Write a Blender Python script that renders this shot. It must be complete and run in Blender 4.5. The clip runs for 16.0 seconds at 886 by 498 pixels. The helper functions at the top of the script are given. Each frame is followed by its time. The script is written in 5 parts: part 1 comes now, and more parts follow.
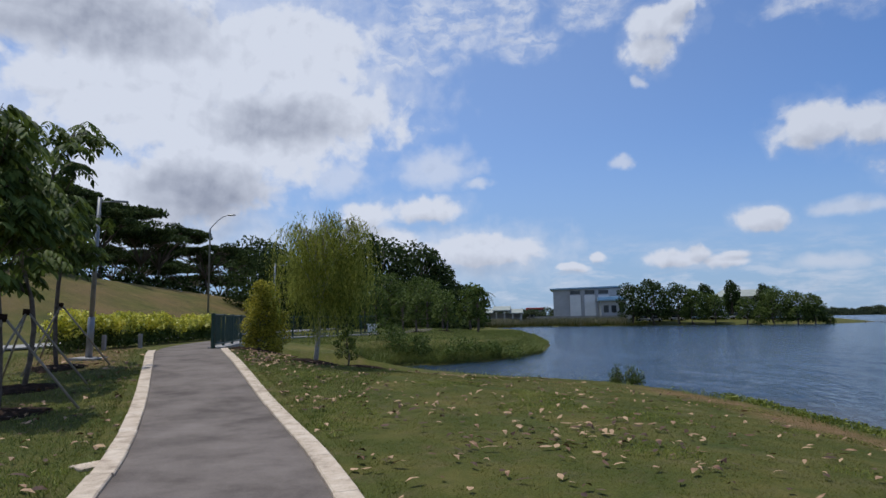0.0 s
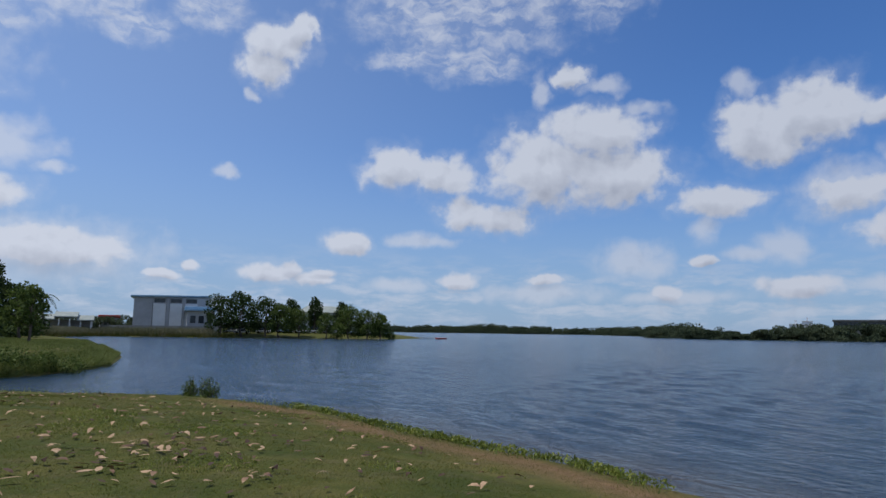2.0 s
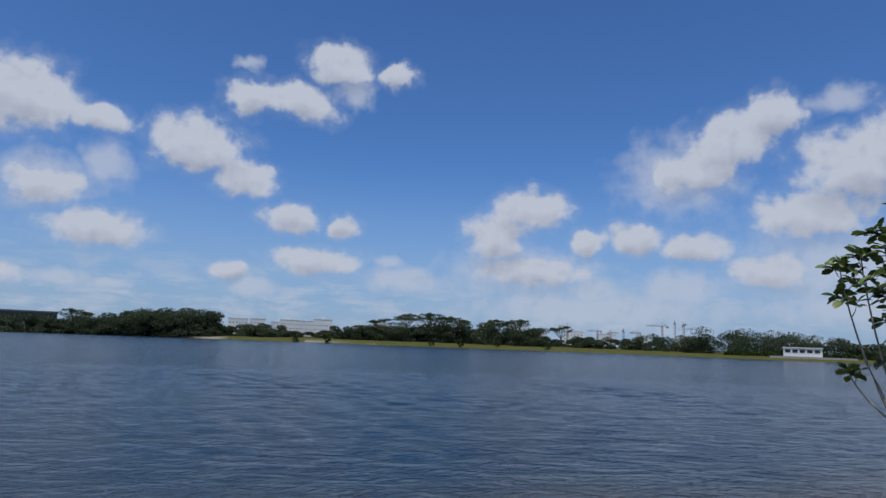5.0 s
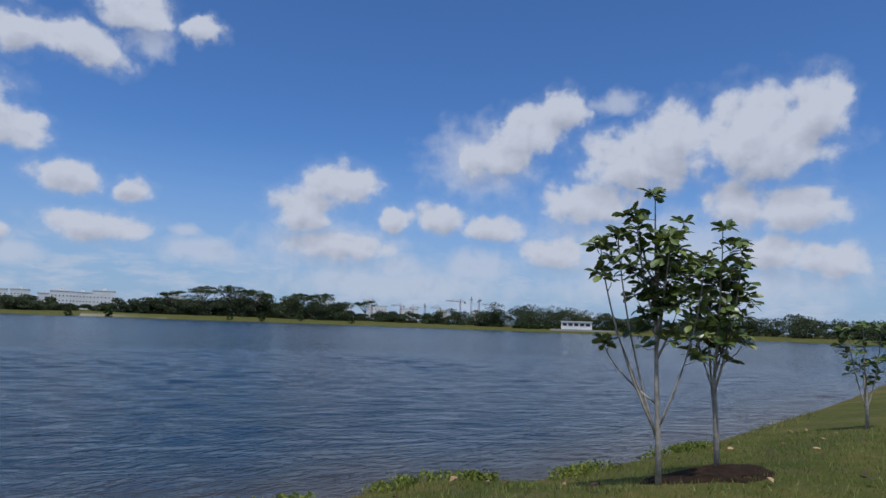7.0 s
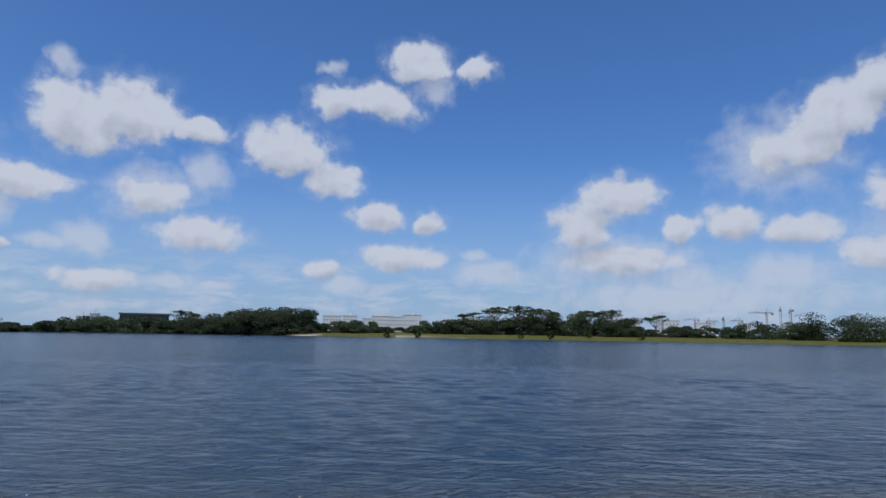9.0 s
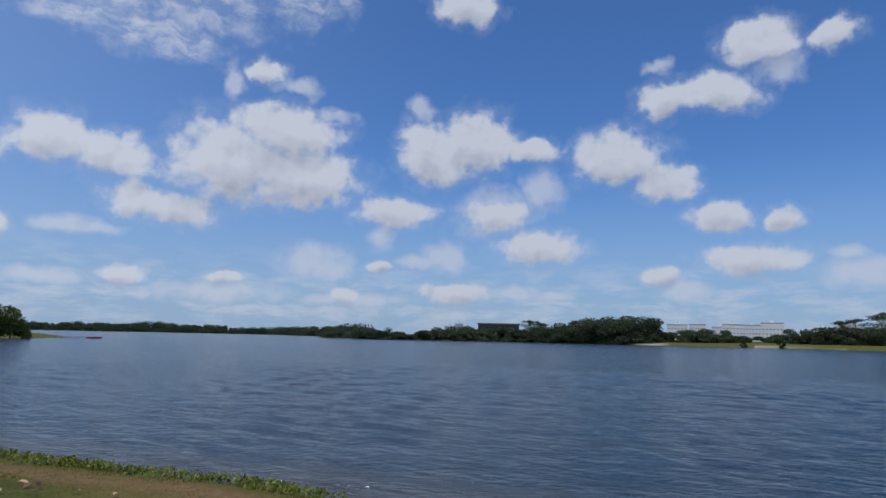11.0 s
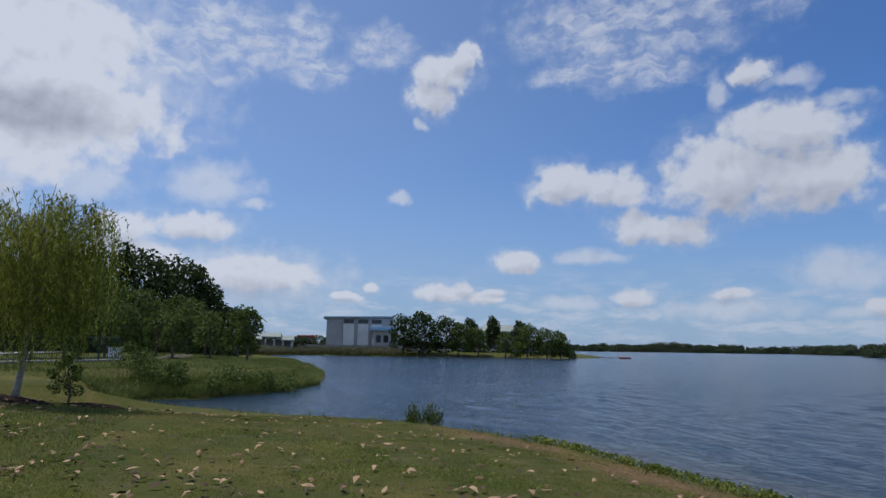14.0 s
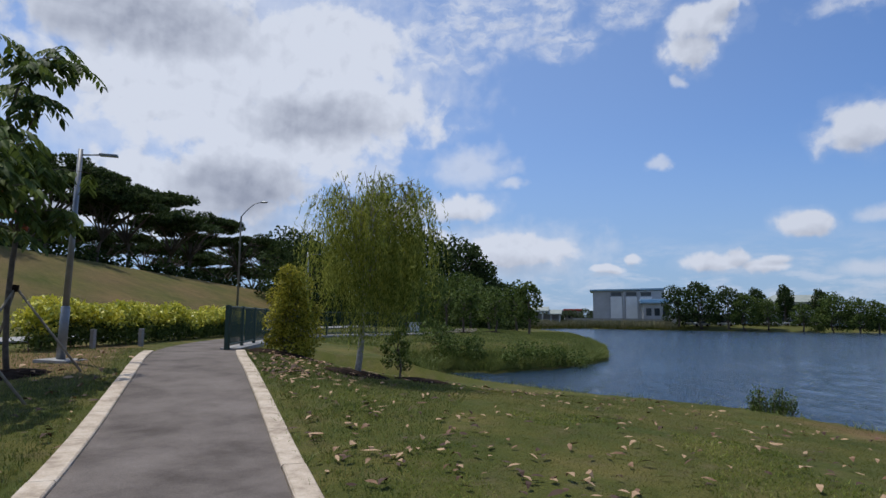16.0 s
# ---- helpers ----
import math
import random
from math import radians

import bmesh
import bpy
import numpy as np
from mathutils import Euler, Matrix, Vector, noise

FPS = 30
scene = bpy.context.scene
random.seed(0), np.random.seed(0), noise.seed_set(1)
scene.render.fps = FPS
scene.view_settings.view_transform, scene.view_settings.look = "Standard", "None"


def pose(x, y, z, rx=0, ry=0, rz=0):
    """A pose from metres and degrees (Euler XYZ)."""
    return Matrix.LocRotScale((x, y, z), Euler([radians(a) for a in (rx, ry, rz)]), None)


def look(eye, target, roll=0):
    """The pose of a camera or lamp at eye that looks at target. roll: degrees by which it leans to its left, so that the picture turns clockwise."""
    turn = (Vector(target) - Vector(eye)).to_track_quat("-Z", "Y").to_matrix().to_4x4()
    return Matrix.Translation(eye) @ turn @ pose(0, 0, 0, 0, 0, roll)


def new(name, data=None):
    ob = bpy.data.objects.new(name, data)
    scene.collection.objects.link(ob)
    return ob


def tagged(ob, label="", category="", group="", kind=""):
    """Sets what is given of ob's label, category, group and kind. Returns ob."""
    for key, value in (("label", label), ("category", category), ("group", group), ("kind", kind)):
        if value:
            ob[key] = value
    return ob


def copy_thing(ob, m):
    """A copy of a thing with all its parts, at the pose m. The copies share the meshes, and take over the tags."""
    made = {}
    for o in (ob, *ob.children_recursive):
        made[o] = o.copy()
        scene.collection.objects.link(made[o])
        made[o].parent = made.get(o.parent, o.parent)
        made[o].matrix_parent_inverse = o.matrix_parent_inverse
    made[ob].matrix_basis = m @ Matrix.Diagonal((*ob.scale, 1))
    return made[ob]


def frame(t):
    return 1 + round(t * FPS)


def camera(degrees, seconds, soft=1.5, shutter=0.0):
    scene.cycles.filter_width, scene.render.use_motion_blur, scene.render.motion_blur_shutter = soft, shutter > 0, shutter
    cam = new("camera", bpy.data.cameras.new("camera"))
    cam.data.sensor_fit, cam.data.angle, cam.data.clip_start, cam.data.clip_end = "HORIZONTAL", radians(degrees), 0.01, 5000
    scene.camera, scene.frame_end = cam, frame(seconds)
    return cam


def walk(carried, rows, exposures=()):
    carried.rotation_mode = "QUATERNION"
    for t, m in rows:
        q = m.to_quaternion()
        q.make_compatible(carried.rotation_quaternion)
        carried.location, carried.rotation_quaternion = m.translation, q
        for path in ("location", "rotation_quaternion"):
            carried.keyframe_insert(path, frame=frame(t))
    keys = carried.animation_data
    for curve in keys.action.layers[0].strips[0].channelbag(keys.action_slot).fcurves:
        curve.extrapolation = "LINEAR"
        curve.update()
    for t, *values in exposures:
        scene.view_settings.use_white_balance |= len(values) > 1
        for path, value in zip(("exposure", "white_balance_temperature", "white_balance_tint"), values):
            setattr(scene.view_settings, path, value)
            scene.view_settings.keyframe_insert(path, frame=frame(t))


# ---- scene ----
cam = camera(70.5, 16.0)
PATH = [
    (0.0, pose(0.000, -0.000, 1.600, 96.45, 0.93, 5.14)),
    (0.5, pose(0.038, 0.006, 1.588, 96.41, 0.47, -4.39)),
    (1.0, pose(0.081, 0.013, 1.579, 97.19, 0.33, -14.37)),
    (1.5, pose(0.145, 0.003, 1.584, 97.41, -0.67, -22.46)),
    (2.0, pose(0.207, -0.012, 1.582, 97.48, -0.74, -31.00)),
    (2.5, pose(0.268, -0.030, 1.588, 98.05, -0.77, -41.11)),
    (3.0, pose(0.352, -0.062, 1.596, 98.72, -0.37, -51.72)),
    (3.5, pose(0.453, -0.108, 1.599, 99.25, -1.34, -64.19)),
    (4.0, pose(0.561, -0.165, 1.602, 100.33, -1.87, -77.71)),
    (4.5, pose(0.667, -0.233, 1.608, 99.70, -3.21, -88.24)),
    (5.0, pose(0.761, -0.309, 1.618, 98.48, -2.10, -97.91)),
    (5.2, pose(0.797, -0.345, 1.617, 98.01, -1.97, -102.09)),
    (5.7, pose(0.880, -0.440, 1.612, 97.35, -1.95, -110.60)),
    (6.25, pose(0.960, -0.560, 1.606, 96.90, -2.00, -115.20)),
    (6.8, pose(1.040, -0.670, 1.600, 96.80, -2.10, -115.90)),
    (7.3, pose(1.103, -0.727, 1.596, 96.93, -2.14, -113.44)),
    (7.5, pose(1.131, -0.728, 1.594, 97.11, -2.21, -111.34)),
    (8.0, pose(1.215, -0.641, 1.583, 97.00, -1.06, -105.04)),
    (8.5, pose(1.271, -0.504, 1.591, 97.02, -1.53, -97.41)),
    (9.0, pose(1.289, -0.318, 1.598, 97.68, -0.92, -89.86)),
    (9.5, pose(1.260, -0.081, 1.600, 98.50, -1.15, -83.20)),
    (10.0, pose(1.173, 0.209, 1.601, 98.97, -1.96, -73.82)),
    (10.2, pose(1.125, 0.335, 1.601, 98.60, -1.75, -70.25)),
    (12.3, pose(0.500, 1.775, 1.599, 99.60, -1.00, -45.30)),
    (12.5, pose(0.411, 1.930, 1.599, 100.02, -0.71, -42.56)),
    (13.0, pose(0.145, 2.335, 1.600, 100.17, 1.69, -36.61)),
    (13.5, pose(-0.122, 2.762, 1.585, 99.20, 0.71, -25.95)),
    (14.0, pose(-0.440, 3.204, 1.602, 98.97, -0.72, -15.50)),
    (14.5, pose(-0.822, 3.633, 1.622, 100.07, -0.28, -5.27)),
    (15.0, pose(-1.150, 4.084, 1.619, 99.08, -1.03, 0.77)),
    (15.5, pose(-1.457, 4.572, 1.622, 98.07, -1.67, 8.88)),
    (16.0, pose(-1.756, 5.040, 1.631, 96.35, -0.46, 7.99)),
]
walk(cam, PATH, [(0.0, 0.0, 6250, 10), (2.0, -0.11, 6220, 10), (3.0, -0.16, 6200, 10), (5.0, -0.18, 6200, 10), (8.0, -0.06, 6200, 10), (10.0, -0.08, 6200, 10), (12.5, -0.16, 6200, 10), (14.0, -0.15, 6220, 10), (16.0, 0.0, 6250, 10)])

# ---- light ----
SUN_AZ, SUN_EL = -62.0, 69.0          # degrees right of north, degrees up
world = bpy.data.worlds.new("sky")
scene.world = world
world.use_nodes = True
wt = world.node_tree
wt.nodes.clear()


def wnode(kind, **props):
    n = wt.nodes.new(kind)
    for key, value in props.items():
        if key == "operation":
            n.operation = value
    return n


def wmath(op, a, b=None, c=None):
    n = wnode("ShaderNodeMath", operation=op)
    for i, v in enumerate((a, b, c)):
        if v is None:
            continue
        if isinstance(v, (int, float)):
            n.inputs[i].default_value = v
        else:
            wt.links.new(v, n.inputs[i])
    return n.outputs[0]


def wvec(op, a, b=None, c=None):
    n = wnode("ShaderNodeVectorMath", operation=op)
    for i, v in enumerate((a, b, c)):
        if v is None:
            continue
        if isinstance(v, tuple):
            n.inputs[i].default_value = v
        else:
            wt.links.new(v, n.inputs["Scale"] if op == "SCALE" and i == 1 else n.inputs[i])
    return n.outputs["Value"] if op == "LENGTH" else n.outputs[0]


def wnoise(vec, scale, detail, rough=0.55, colour=False):
    n = wnode("ShaderNodeTexNoise")
    n.inputs["Scale"].default_value, n.inputs["Detail"].default_value, n.inputs["Roughness"].default_value = scale, detail, rough
    wt.links.new(vec, n.inputs["Vector"])
    return n.outputs["Color" if colour else "Fac"]


def wramp(v, lo, hi, out_lo=0.0, out_hi=1.0):
    n = wnode("ShaderNodeMapRange")
    n.interpolation_type = "SMOOTHSTEP"
    wt.links.new(v, n.inputs[0])
    for i, x in enumerate((lo, hi, out_lo, out_hi)):
        n.inputs[i + 1].default_value = x
    return n.outputs[0]


def wmix(fac, a, b):
    n = wnode("ShaderNodeMix")
    n.data_type = "RGBA"
    for sock, v in ((n.inputs[0], fac), (n.inputs[6], a), (n.inputs[7], b)):
        if isinstance(v, (int, float)):
            sock.default_value = v
        elif isinstance(v, tuple):
            sock.default_value = (*v, 1)
        else:
            wt.links.new(v, sock)
    return n.outputs[2]


heaven = wnode("ShaderNodeTexCoord").outputs["Generated"]
split = wnode("ShaderNodeSeparateXYZ")
wt.links.new(heaven, split.inputs[0])
azimuth = wmath("MULTIPLY", wmath("ARCTAN2", split.outputs[0], split.outputs[1]), 57.2958)
height = wmath("MULTIPLY", wmath("ARCSINE", split.outputs[2]), 57.2958)
combine = wnode("ShaderNodeCombineXYZ")
wt.links.new(azimuth, combine.inputs[0])
wt.links.new(height, combine.inputs[1])
plain_dome = combine.outputs[0]
billow = wvec("SUBTRACT", wnoise(plain_dome, 0.2, 3, 0.5, True), (0.5, 0.5, 0.5))
curl = wvec("SUBTRACT", wnoise(plain_dome, 0.55, 4, 0.5, True), (0.5, 0.5, 0.5))
near_warp = wvec("MULTIPLY_ADD", billow, (2.0, 1.3, 0.0), plain_dome)
# clouds low down are far off, so their billows are small
nearness = wramp(height, 1.0, 18.0, 0.3, 1.0)
dome = wvec("MULTIPLY_ADD", wvec("SCALE", curl, nearness), (2.5, 1.9, 0.0), near_warp)

cloud_fields = {"cumulus": None, "veil": None, "base": None, "soft": None, "ripple": None, "under": None}


def join(field, d, blend):
    old = cloud_fields[field]
    cloud_fields[field] = d if old is None else wmath("SMOOTH_MIN", old, d, blend)


def blob(field, az, el, w, h, blend=0.12):
    # one elliptical lump of cloud, in degrees, merged into its field
    join(field, wvec("LENGTH", wvec("MULTIPLY_ADD", dome, (1 / w, 1 / h, 0.0), (-az / w, -el / h, 0.0))), blend)


def puff(az, el, w, h):
    # a heap of cloud with a shaded, flatter underside
    blob("cumulus", az, el, w * 1.03, h * 1.06, 0.2)
    k, low = 1.2 / h, el - 0.95 * h
    join("under", wvec("LENGTH", wvec("MULTIPLY_ADD", near_warp, (1.0 / w, k, 0.0), (-az / w, -low * k, 0.0))), 0.2)


def bright_bank(az, el, w, h):
    blob("cumulus", az, el, w, h, 0.3)


def veil(az, el, w, h):
    blob("veil", az, el, w * 1.1, h * 1.1, 0.25)


def dark_base(az, el, w, h):
    blob("base", az, el, w, h)


def soft_base(az, el, w, h):
    blob("soft", az, el, w, h)


def ripples(az, el, w, h):
    blob("ripple", az, el, w * 1.1, h * 1.2, 0.2)


def thin_ripples(az, el, w, h):
    blob("ripple", az, el, w, h, 0.2)


bright_bank(-30.0, 20.5, 13.5, 7.5)
bright_bank(-19.0, 23.5, 9.0, 4.6)
bright_bank(-23.0, 16.0, 11.0, 4.5)
bright_bank(-33.0, 10.5, 11.0, 4.0)
veil(-35.4, 16.9, 10.7, 5.81)
veil(-23.0, 24.6, 13.8, 5.33)
veil(-16.1, 20.5, 9.7, 4.77)
veil(-29.7, 8.2, 12.0, 3.28)
veil(-2.9, 5.9, 9.5, 2.58)
veil(-14.8, 13.0, 2.8, 1.63)
veil(-5.5, 13.8, 3.6, 1.85)
veil(11.3, 13.4, 0.9, 0.61)
veil(28.7, 8.1, 3.1, 0.49)
veil(12.9, 20.3, 0.7, 0.60)
veil(-1.7, 12.1, 1.3, 0.51)
bright_bank(-34.3, 24.0, 11.8, 3.90)
bright_bank(-22.2, 23.5, 9.3, 2.93)
bright_bank(-17.4, 18.4, 10.8, 3.50)
bright_bank(-17.6, 20.3, 6.1, 2.26)
puff(-26.1, 12.1, 7.4, 3.46)
bright_bank(-37.4, 8.8, 5.6, 1.96)
bright_bank(-34.9, 17.5, 6.6, 3.24)
dark_base(-35.1, 23.7, 10.8, 3.17)
dark_base(-19.6, 17.5, 7.4, 2.53)
dark_base(-26.3, 11.6, 6.7, 2.51)
dark_base(-38.5, 8.9, 5.1, 1.18)
puff(-6.4, 10.0, 3.5, 1.41)
puff(-12.0, 9.5, 2.6, 1.61)
puff(-11.5, 6.8, 5.1, 1.80)
puff(-1.6, 6.2, 6.7, 1.75)
puff(6.6, 4.4, 1.6, 0.43)
puff(8.7, 5.2, 0.7, 0.53)
puff(22.3, 7.9, 2.1, 1.08)
puff(15.6, 4.9, 2.7, 0.82)
puff(19.2, 4.5, 2.3, 0.66)
puff(15.4, 24.6, 2.7, 1.74)
puff(14.4, 22.6, 2.3, 1.75)
puff(17.3, 26.0, 1.4, 1.27)
ripples(-5.4, 26.1, 7.5, 2.98)
ripples(-10.3, 23.3, 6.4, 2.12)
ripples(2.1, 26.7, 2.7, 2.48)
thin_ripples(9.0, 26.7, 3.6, 1.87)
thin_ripples(27.3, 24.0, 4.8, 1.03)
thin_ripples(2.8, 24.2, 4.0, 1.39)
puff(26.3, 14.8, 3.0, 1.89)
puff(30.6, 14.1, 3.7, 1.72)
puff(33.2, 10.7, 2.8, 1.32)
puff(36.4, 10.2, 2.8, 1.34)
puff(22.1, 7.9, 2.1, 1.10)
puff(40.0, 14.8, 5.0, 3.74)
puff(44.9, 17.8, 5.1, 2.00)
puff(46.5, 13.9, 5.1, 2.73)
soft_base(43.5, 12.9, 6.7, 1.83)
puff(58.0, 17.0, 2.9, 2.84)
puff(62.7, 17.6, 3.8, 2.72)
puff(67.6, 16.7, 2.2, 1.22)
puff(59.5, 15.5, 2.7, 1.92)
puff(75.1, 16.0, 4.1, 2.19)
puff(79.1, 13.6, 3.1, 1.53)
puff(83.7, 10.5, 2.5, 1.25)
puff(68.4, 8.1, 3.8, 1.51)
puff(54.7, 11.2, 3.5, 1.42)
puff(42.7, 22.6, 1.6, 1.06)
puff(61.4, 29.2, 3.2, 1.83)
veil(28.0, 8.2, 2.3, 0.71)
veil(39.9, 21.3, 1.0, 1.73)
veil(45.6, 21.5, 2.3, 0.73)
veil(57.3, 20.6, 1.3, 1.06)
veil(68.8, 13.3, 1.8, 2.08)
veil(63.9, 11.2, 3.5, 1.76)
veil(53.9, 8.9, 1.1, 1.16)
veil(48.8, 19.3, 1.7, 0.87)
puff(64.0, 11.1, 3.1, 1.46)
puff(40.2, 4.7, 1.9, 0.63)
puff(32.4, 4.7, 2.1, 0.78)
puff(53.9, 6.3, 1.3, 0.49)
puff(50.6, 3.5, 1.4, 0.79)
puff(60.6, 3.9, 3.7, 0.99)
puff(17.4, 5.2, 1.1, 0.72)
puff(20.0, 5.0, 1.5, 0.46)
veil(26.7, 4.1, 2.9, 0.63)
veil(48.2, 6.2, 3.2, 1.65)
veil(57.3, 6.7, 1.7, 0.72)
veil(66.3, 4.0, 1.9, 0.72)
veil(69.5, 3.8, 1.3, 0.41)
veil(78.9, 5.3, 2.1, 0.82)
veil(80.7, 4.0, 2.1, 0.72)
veil(51.5, 3.1, 4.6, 0.56)
veil(39.8, 3.5, 5.4, 1.00)
veil(59.7, 7.2, 2.0, 1.53)
ripples(32.6, 27.7, 10.8, 2.94)
ripples(45.8, 29.3, 4.4, 2.25)
thin_ripples(32.9, 24.0, 6.4, 1.82)
puff(80.1, 20.4, 2.9, 1.43)
puff(84.0, 20.6, 3.4, 1.58)
puff(87.2, 24.2, 3.1, 1.74)
puff(92.6, 23.7, 2.1, 0.93)
puff(83.5, 10.7, 2.3, 1.02)
puff(88.5, 10.1, 1.6, 0.92)
puff(86.0, 6.8, 4.1, 1.21)
puff(78.8, 5.4, 1.9, 0.80)
veil(88.6, 21.9, 1.9, 1.20)
veil(80.4, 4.2, 2.0, 0.98)
veil(94.2, 5.4, 3.9, 1.23)
veil(92.6, 6.8, 1.3, 0.67)
veil(64.1, 11.8, 2.7, 1.92)
veil(68.6, 13.2, 1.5, 1.23)
veil(79.1, 23.2, 1.2, 0.80)
puff(105.7, 12.3, 3.7, 1.76)
puff(102.5, 9.8, 2.9, 2.36)
puff(110.7, 9.4, 1.8, 1.21)
puff(115.2, 9.7, 2.5, 1.38)
puff(119.8, 8.8, 3.2, 1.25)
puff(105.8, 6.6, 5.1, 1.35)
veil(105.2, 6.7, 6.6, 2.04)
veil(111.0, 4.9, 3.2, 1.38)
veil(118.8, 5.3, 3.6, 1.61)
veil(111.2, 3.3, 12.0, 1.49)
puff(123.0, 17.5, 3.2, 2.33)
puff(126.3, 19.4, 2.2, 1.80)
puff(119.7, 15.2, 3.9, 1.89)
veil(118.6, 14.9, 5.0, 2.98)
veil(130.6, 19.6, 2.1, 1.01)
puff(133.0, 14.8, 5.4, 2.76)
puff(135.9, 16.8, 2.9, 2.74)
puff(142.7, 16.4, 5.4, 3.77)
puff(146.7, 18.0, 2.3, 2.49)
puff(128.5, 11.1, 4.5, 1.77)
soft_base(138.3, 12.4, 10.2, 1.60)
puff(140.6, 10.8, 2.4, 1.91)
puff(144.9, 10.1, 3.8, 1.82)
puff(143.2, 6.7, 2.5, 1.53)
puff(147.1, 6.1, 2.7, 1.46)
puff(125.6, 6.9, 3.2, 1.55)
veil(137.1, 3.9, 12.5, 2.08)
veil(132.8, 7.0, 9.8, 3.36)

sky = wnode("ShaderNodeTexSky")
sky.sky_type, sky.sun_disc = "NISHITA", False
sky.sun_elevation, sky.sun_rotation = radians(SUN_EL), radians(SUN_AZ)
sky.altitude, sky.air_density, sky.dust_density, sky.ozone_density = 0, 1.0, 0.4, 3.0
clear_blue = wvec("MULTIPLY", sky.outputs[0], (0.68, 1.0, 1.42))
puffs = wnoise(near_warp, 0.5, 6, 0.52)
puffs_up = wnoise(wvec("ADD", near_warp, (-0.4, 0.65, 0.0)), 0.5, 3, 0.5)
relief = wmath("SUBTRACT", puffs, puffs_up)
grain = wmath("MULTIPLY_ADD", wmath("SUBTRACT", puffs, 0.5), -1.25, 0.0)
body = wmath("ADD", cloud_fields["cumulus"], grain)
wisps = wmath("MULTIPLY", wramp(body, 1.45, 0.9), 0.16)
cover = wmath("MAXIMUM", wramp(body, 1.18, 0.62), wisps)
thin = wmath("MULTIPLY", wramp(wmath("ADD", cloud_fields["veil"], grain), 1.35, 0.3), 0.68)
flock = wnoise(wvec("MULTIPLY", dome, (0.55, 1.25, 0.0)), 0.7, 8, 0.6)
mackerel = wmath("MULTIPLY", wramp(wmath("ADD", cloud_fields["ripple"], grain), 1.3, 0.3), wramp(flock, 0.34, 0.68, 0.16, 0.8))
streak = wnoise(wvec("MULTIPLY", near_warp, (0.35, 1.3, 0.0)), 0.6, 6, 0.6)
low_bank = wmath("MULTIPLY", wmath("MULTIPLY", wramp(height, 8.5, 2.5), wramp(height, -0.5, 2.0)), wramp(streak, 0.42, 0.68, 0.0, 0.62))
# the rest of the dome, behind and above, carries the same broken cloud
rest = wmath("MAXIMUM", wramp(height, 36, 46), wmath("MAXIMUM", wramp(azimuth, 150, 160), wramp(azimuth, -52, -62)))
broken = wmath("MULTIPLY", rest, wmath("MULTIPLY", wramp(wnoise(heaven, 3.2, 6, 0.6), 0.5, 0.62), wramp(height, 2, 8)))
veils = wmath("MAXIMUM", wmath("MAXIMUM", thin, mackerel), low_bank)
amount = wmath("MAXIMUM", wmath("MAXIMUM", cover, broken), veils)
shade = wmath("MULTIPLY_ADD", relief, 0.6, 1.03)
shade = wmath("SUBTRACT", shade, wmath("MULTIPLY", wramp(wmath("MULTIPLY_ADD", grain, 0.45, cloud_fields["under"]), 1.3, 0.1), 0.3))
shade = wmath("SUBTRACT", shade, wmath("MULTIPLY", wramp(wmath("MULTIPLY_ADD", grain, 0.35, cloud_fields["base"]), 1.3, 0.3), 0.46))
shade = wmath("SUBTRACT", shade, wmath("MULTIPLY", wramp(wmath("ADD", cloud_fields["soft"], grain), 1.2, 0.2), 0.12))
shade = wmath("MINIMUM", wmath("MAXIMUM", shade, 0.3), 1.12)
sunward = wramp(azimuth, 65, -15)
lit = wmix(sunward, (6.6, 7.0, 8.0), (7.7, 8.1, 9.1))
white = wmix(shade, (0.9, 1.2, 2.2), lit)
haze = wramp(height, 17.0, -1.0, 0.0, 0.8)
glare = wmix(wmath("MULTIPLY", sunward, 0.24), clear_blue, (7.0, 8.2, 9.6))
clear = wmix(haze, glare, (3.6, 4.9, 7.0))
final = wmix(amount, clear, white)
ground_glow = wmix(wramp(height, -1.0, -4.0), final, (0.9, 1.1, 1.2))
bg = wnode("ShaderNodeBackground")
bg.inputs["Strength"].default_value = 0.085
wt.links.new(ground_glow, bg.inputs[0])
wout = wnode("ShaderNodeOutputWorld")
wt.links.new(bg.outputs[0], wout.inputs[0])

sun = new("sun", bpy.data.lights.new("sun", "SUN"))
sun.data.energy, sun.data.angle, sun.data.color = 3.2, radians(0.6), (1.0, 0.95, 0.87)
a, e = radians(SUN_AZ), radians(SUN_EL)
sun.matrix_world = look((0, 0, 60), (-math.sin(a) * math.cos(e), -math.cos(a) * math.cos(e), 60 - math.sin(e)))


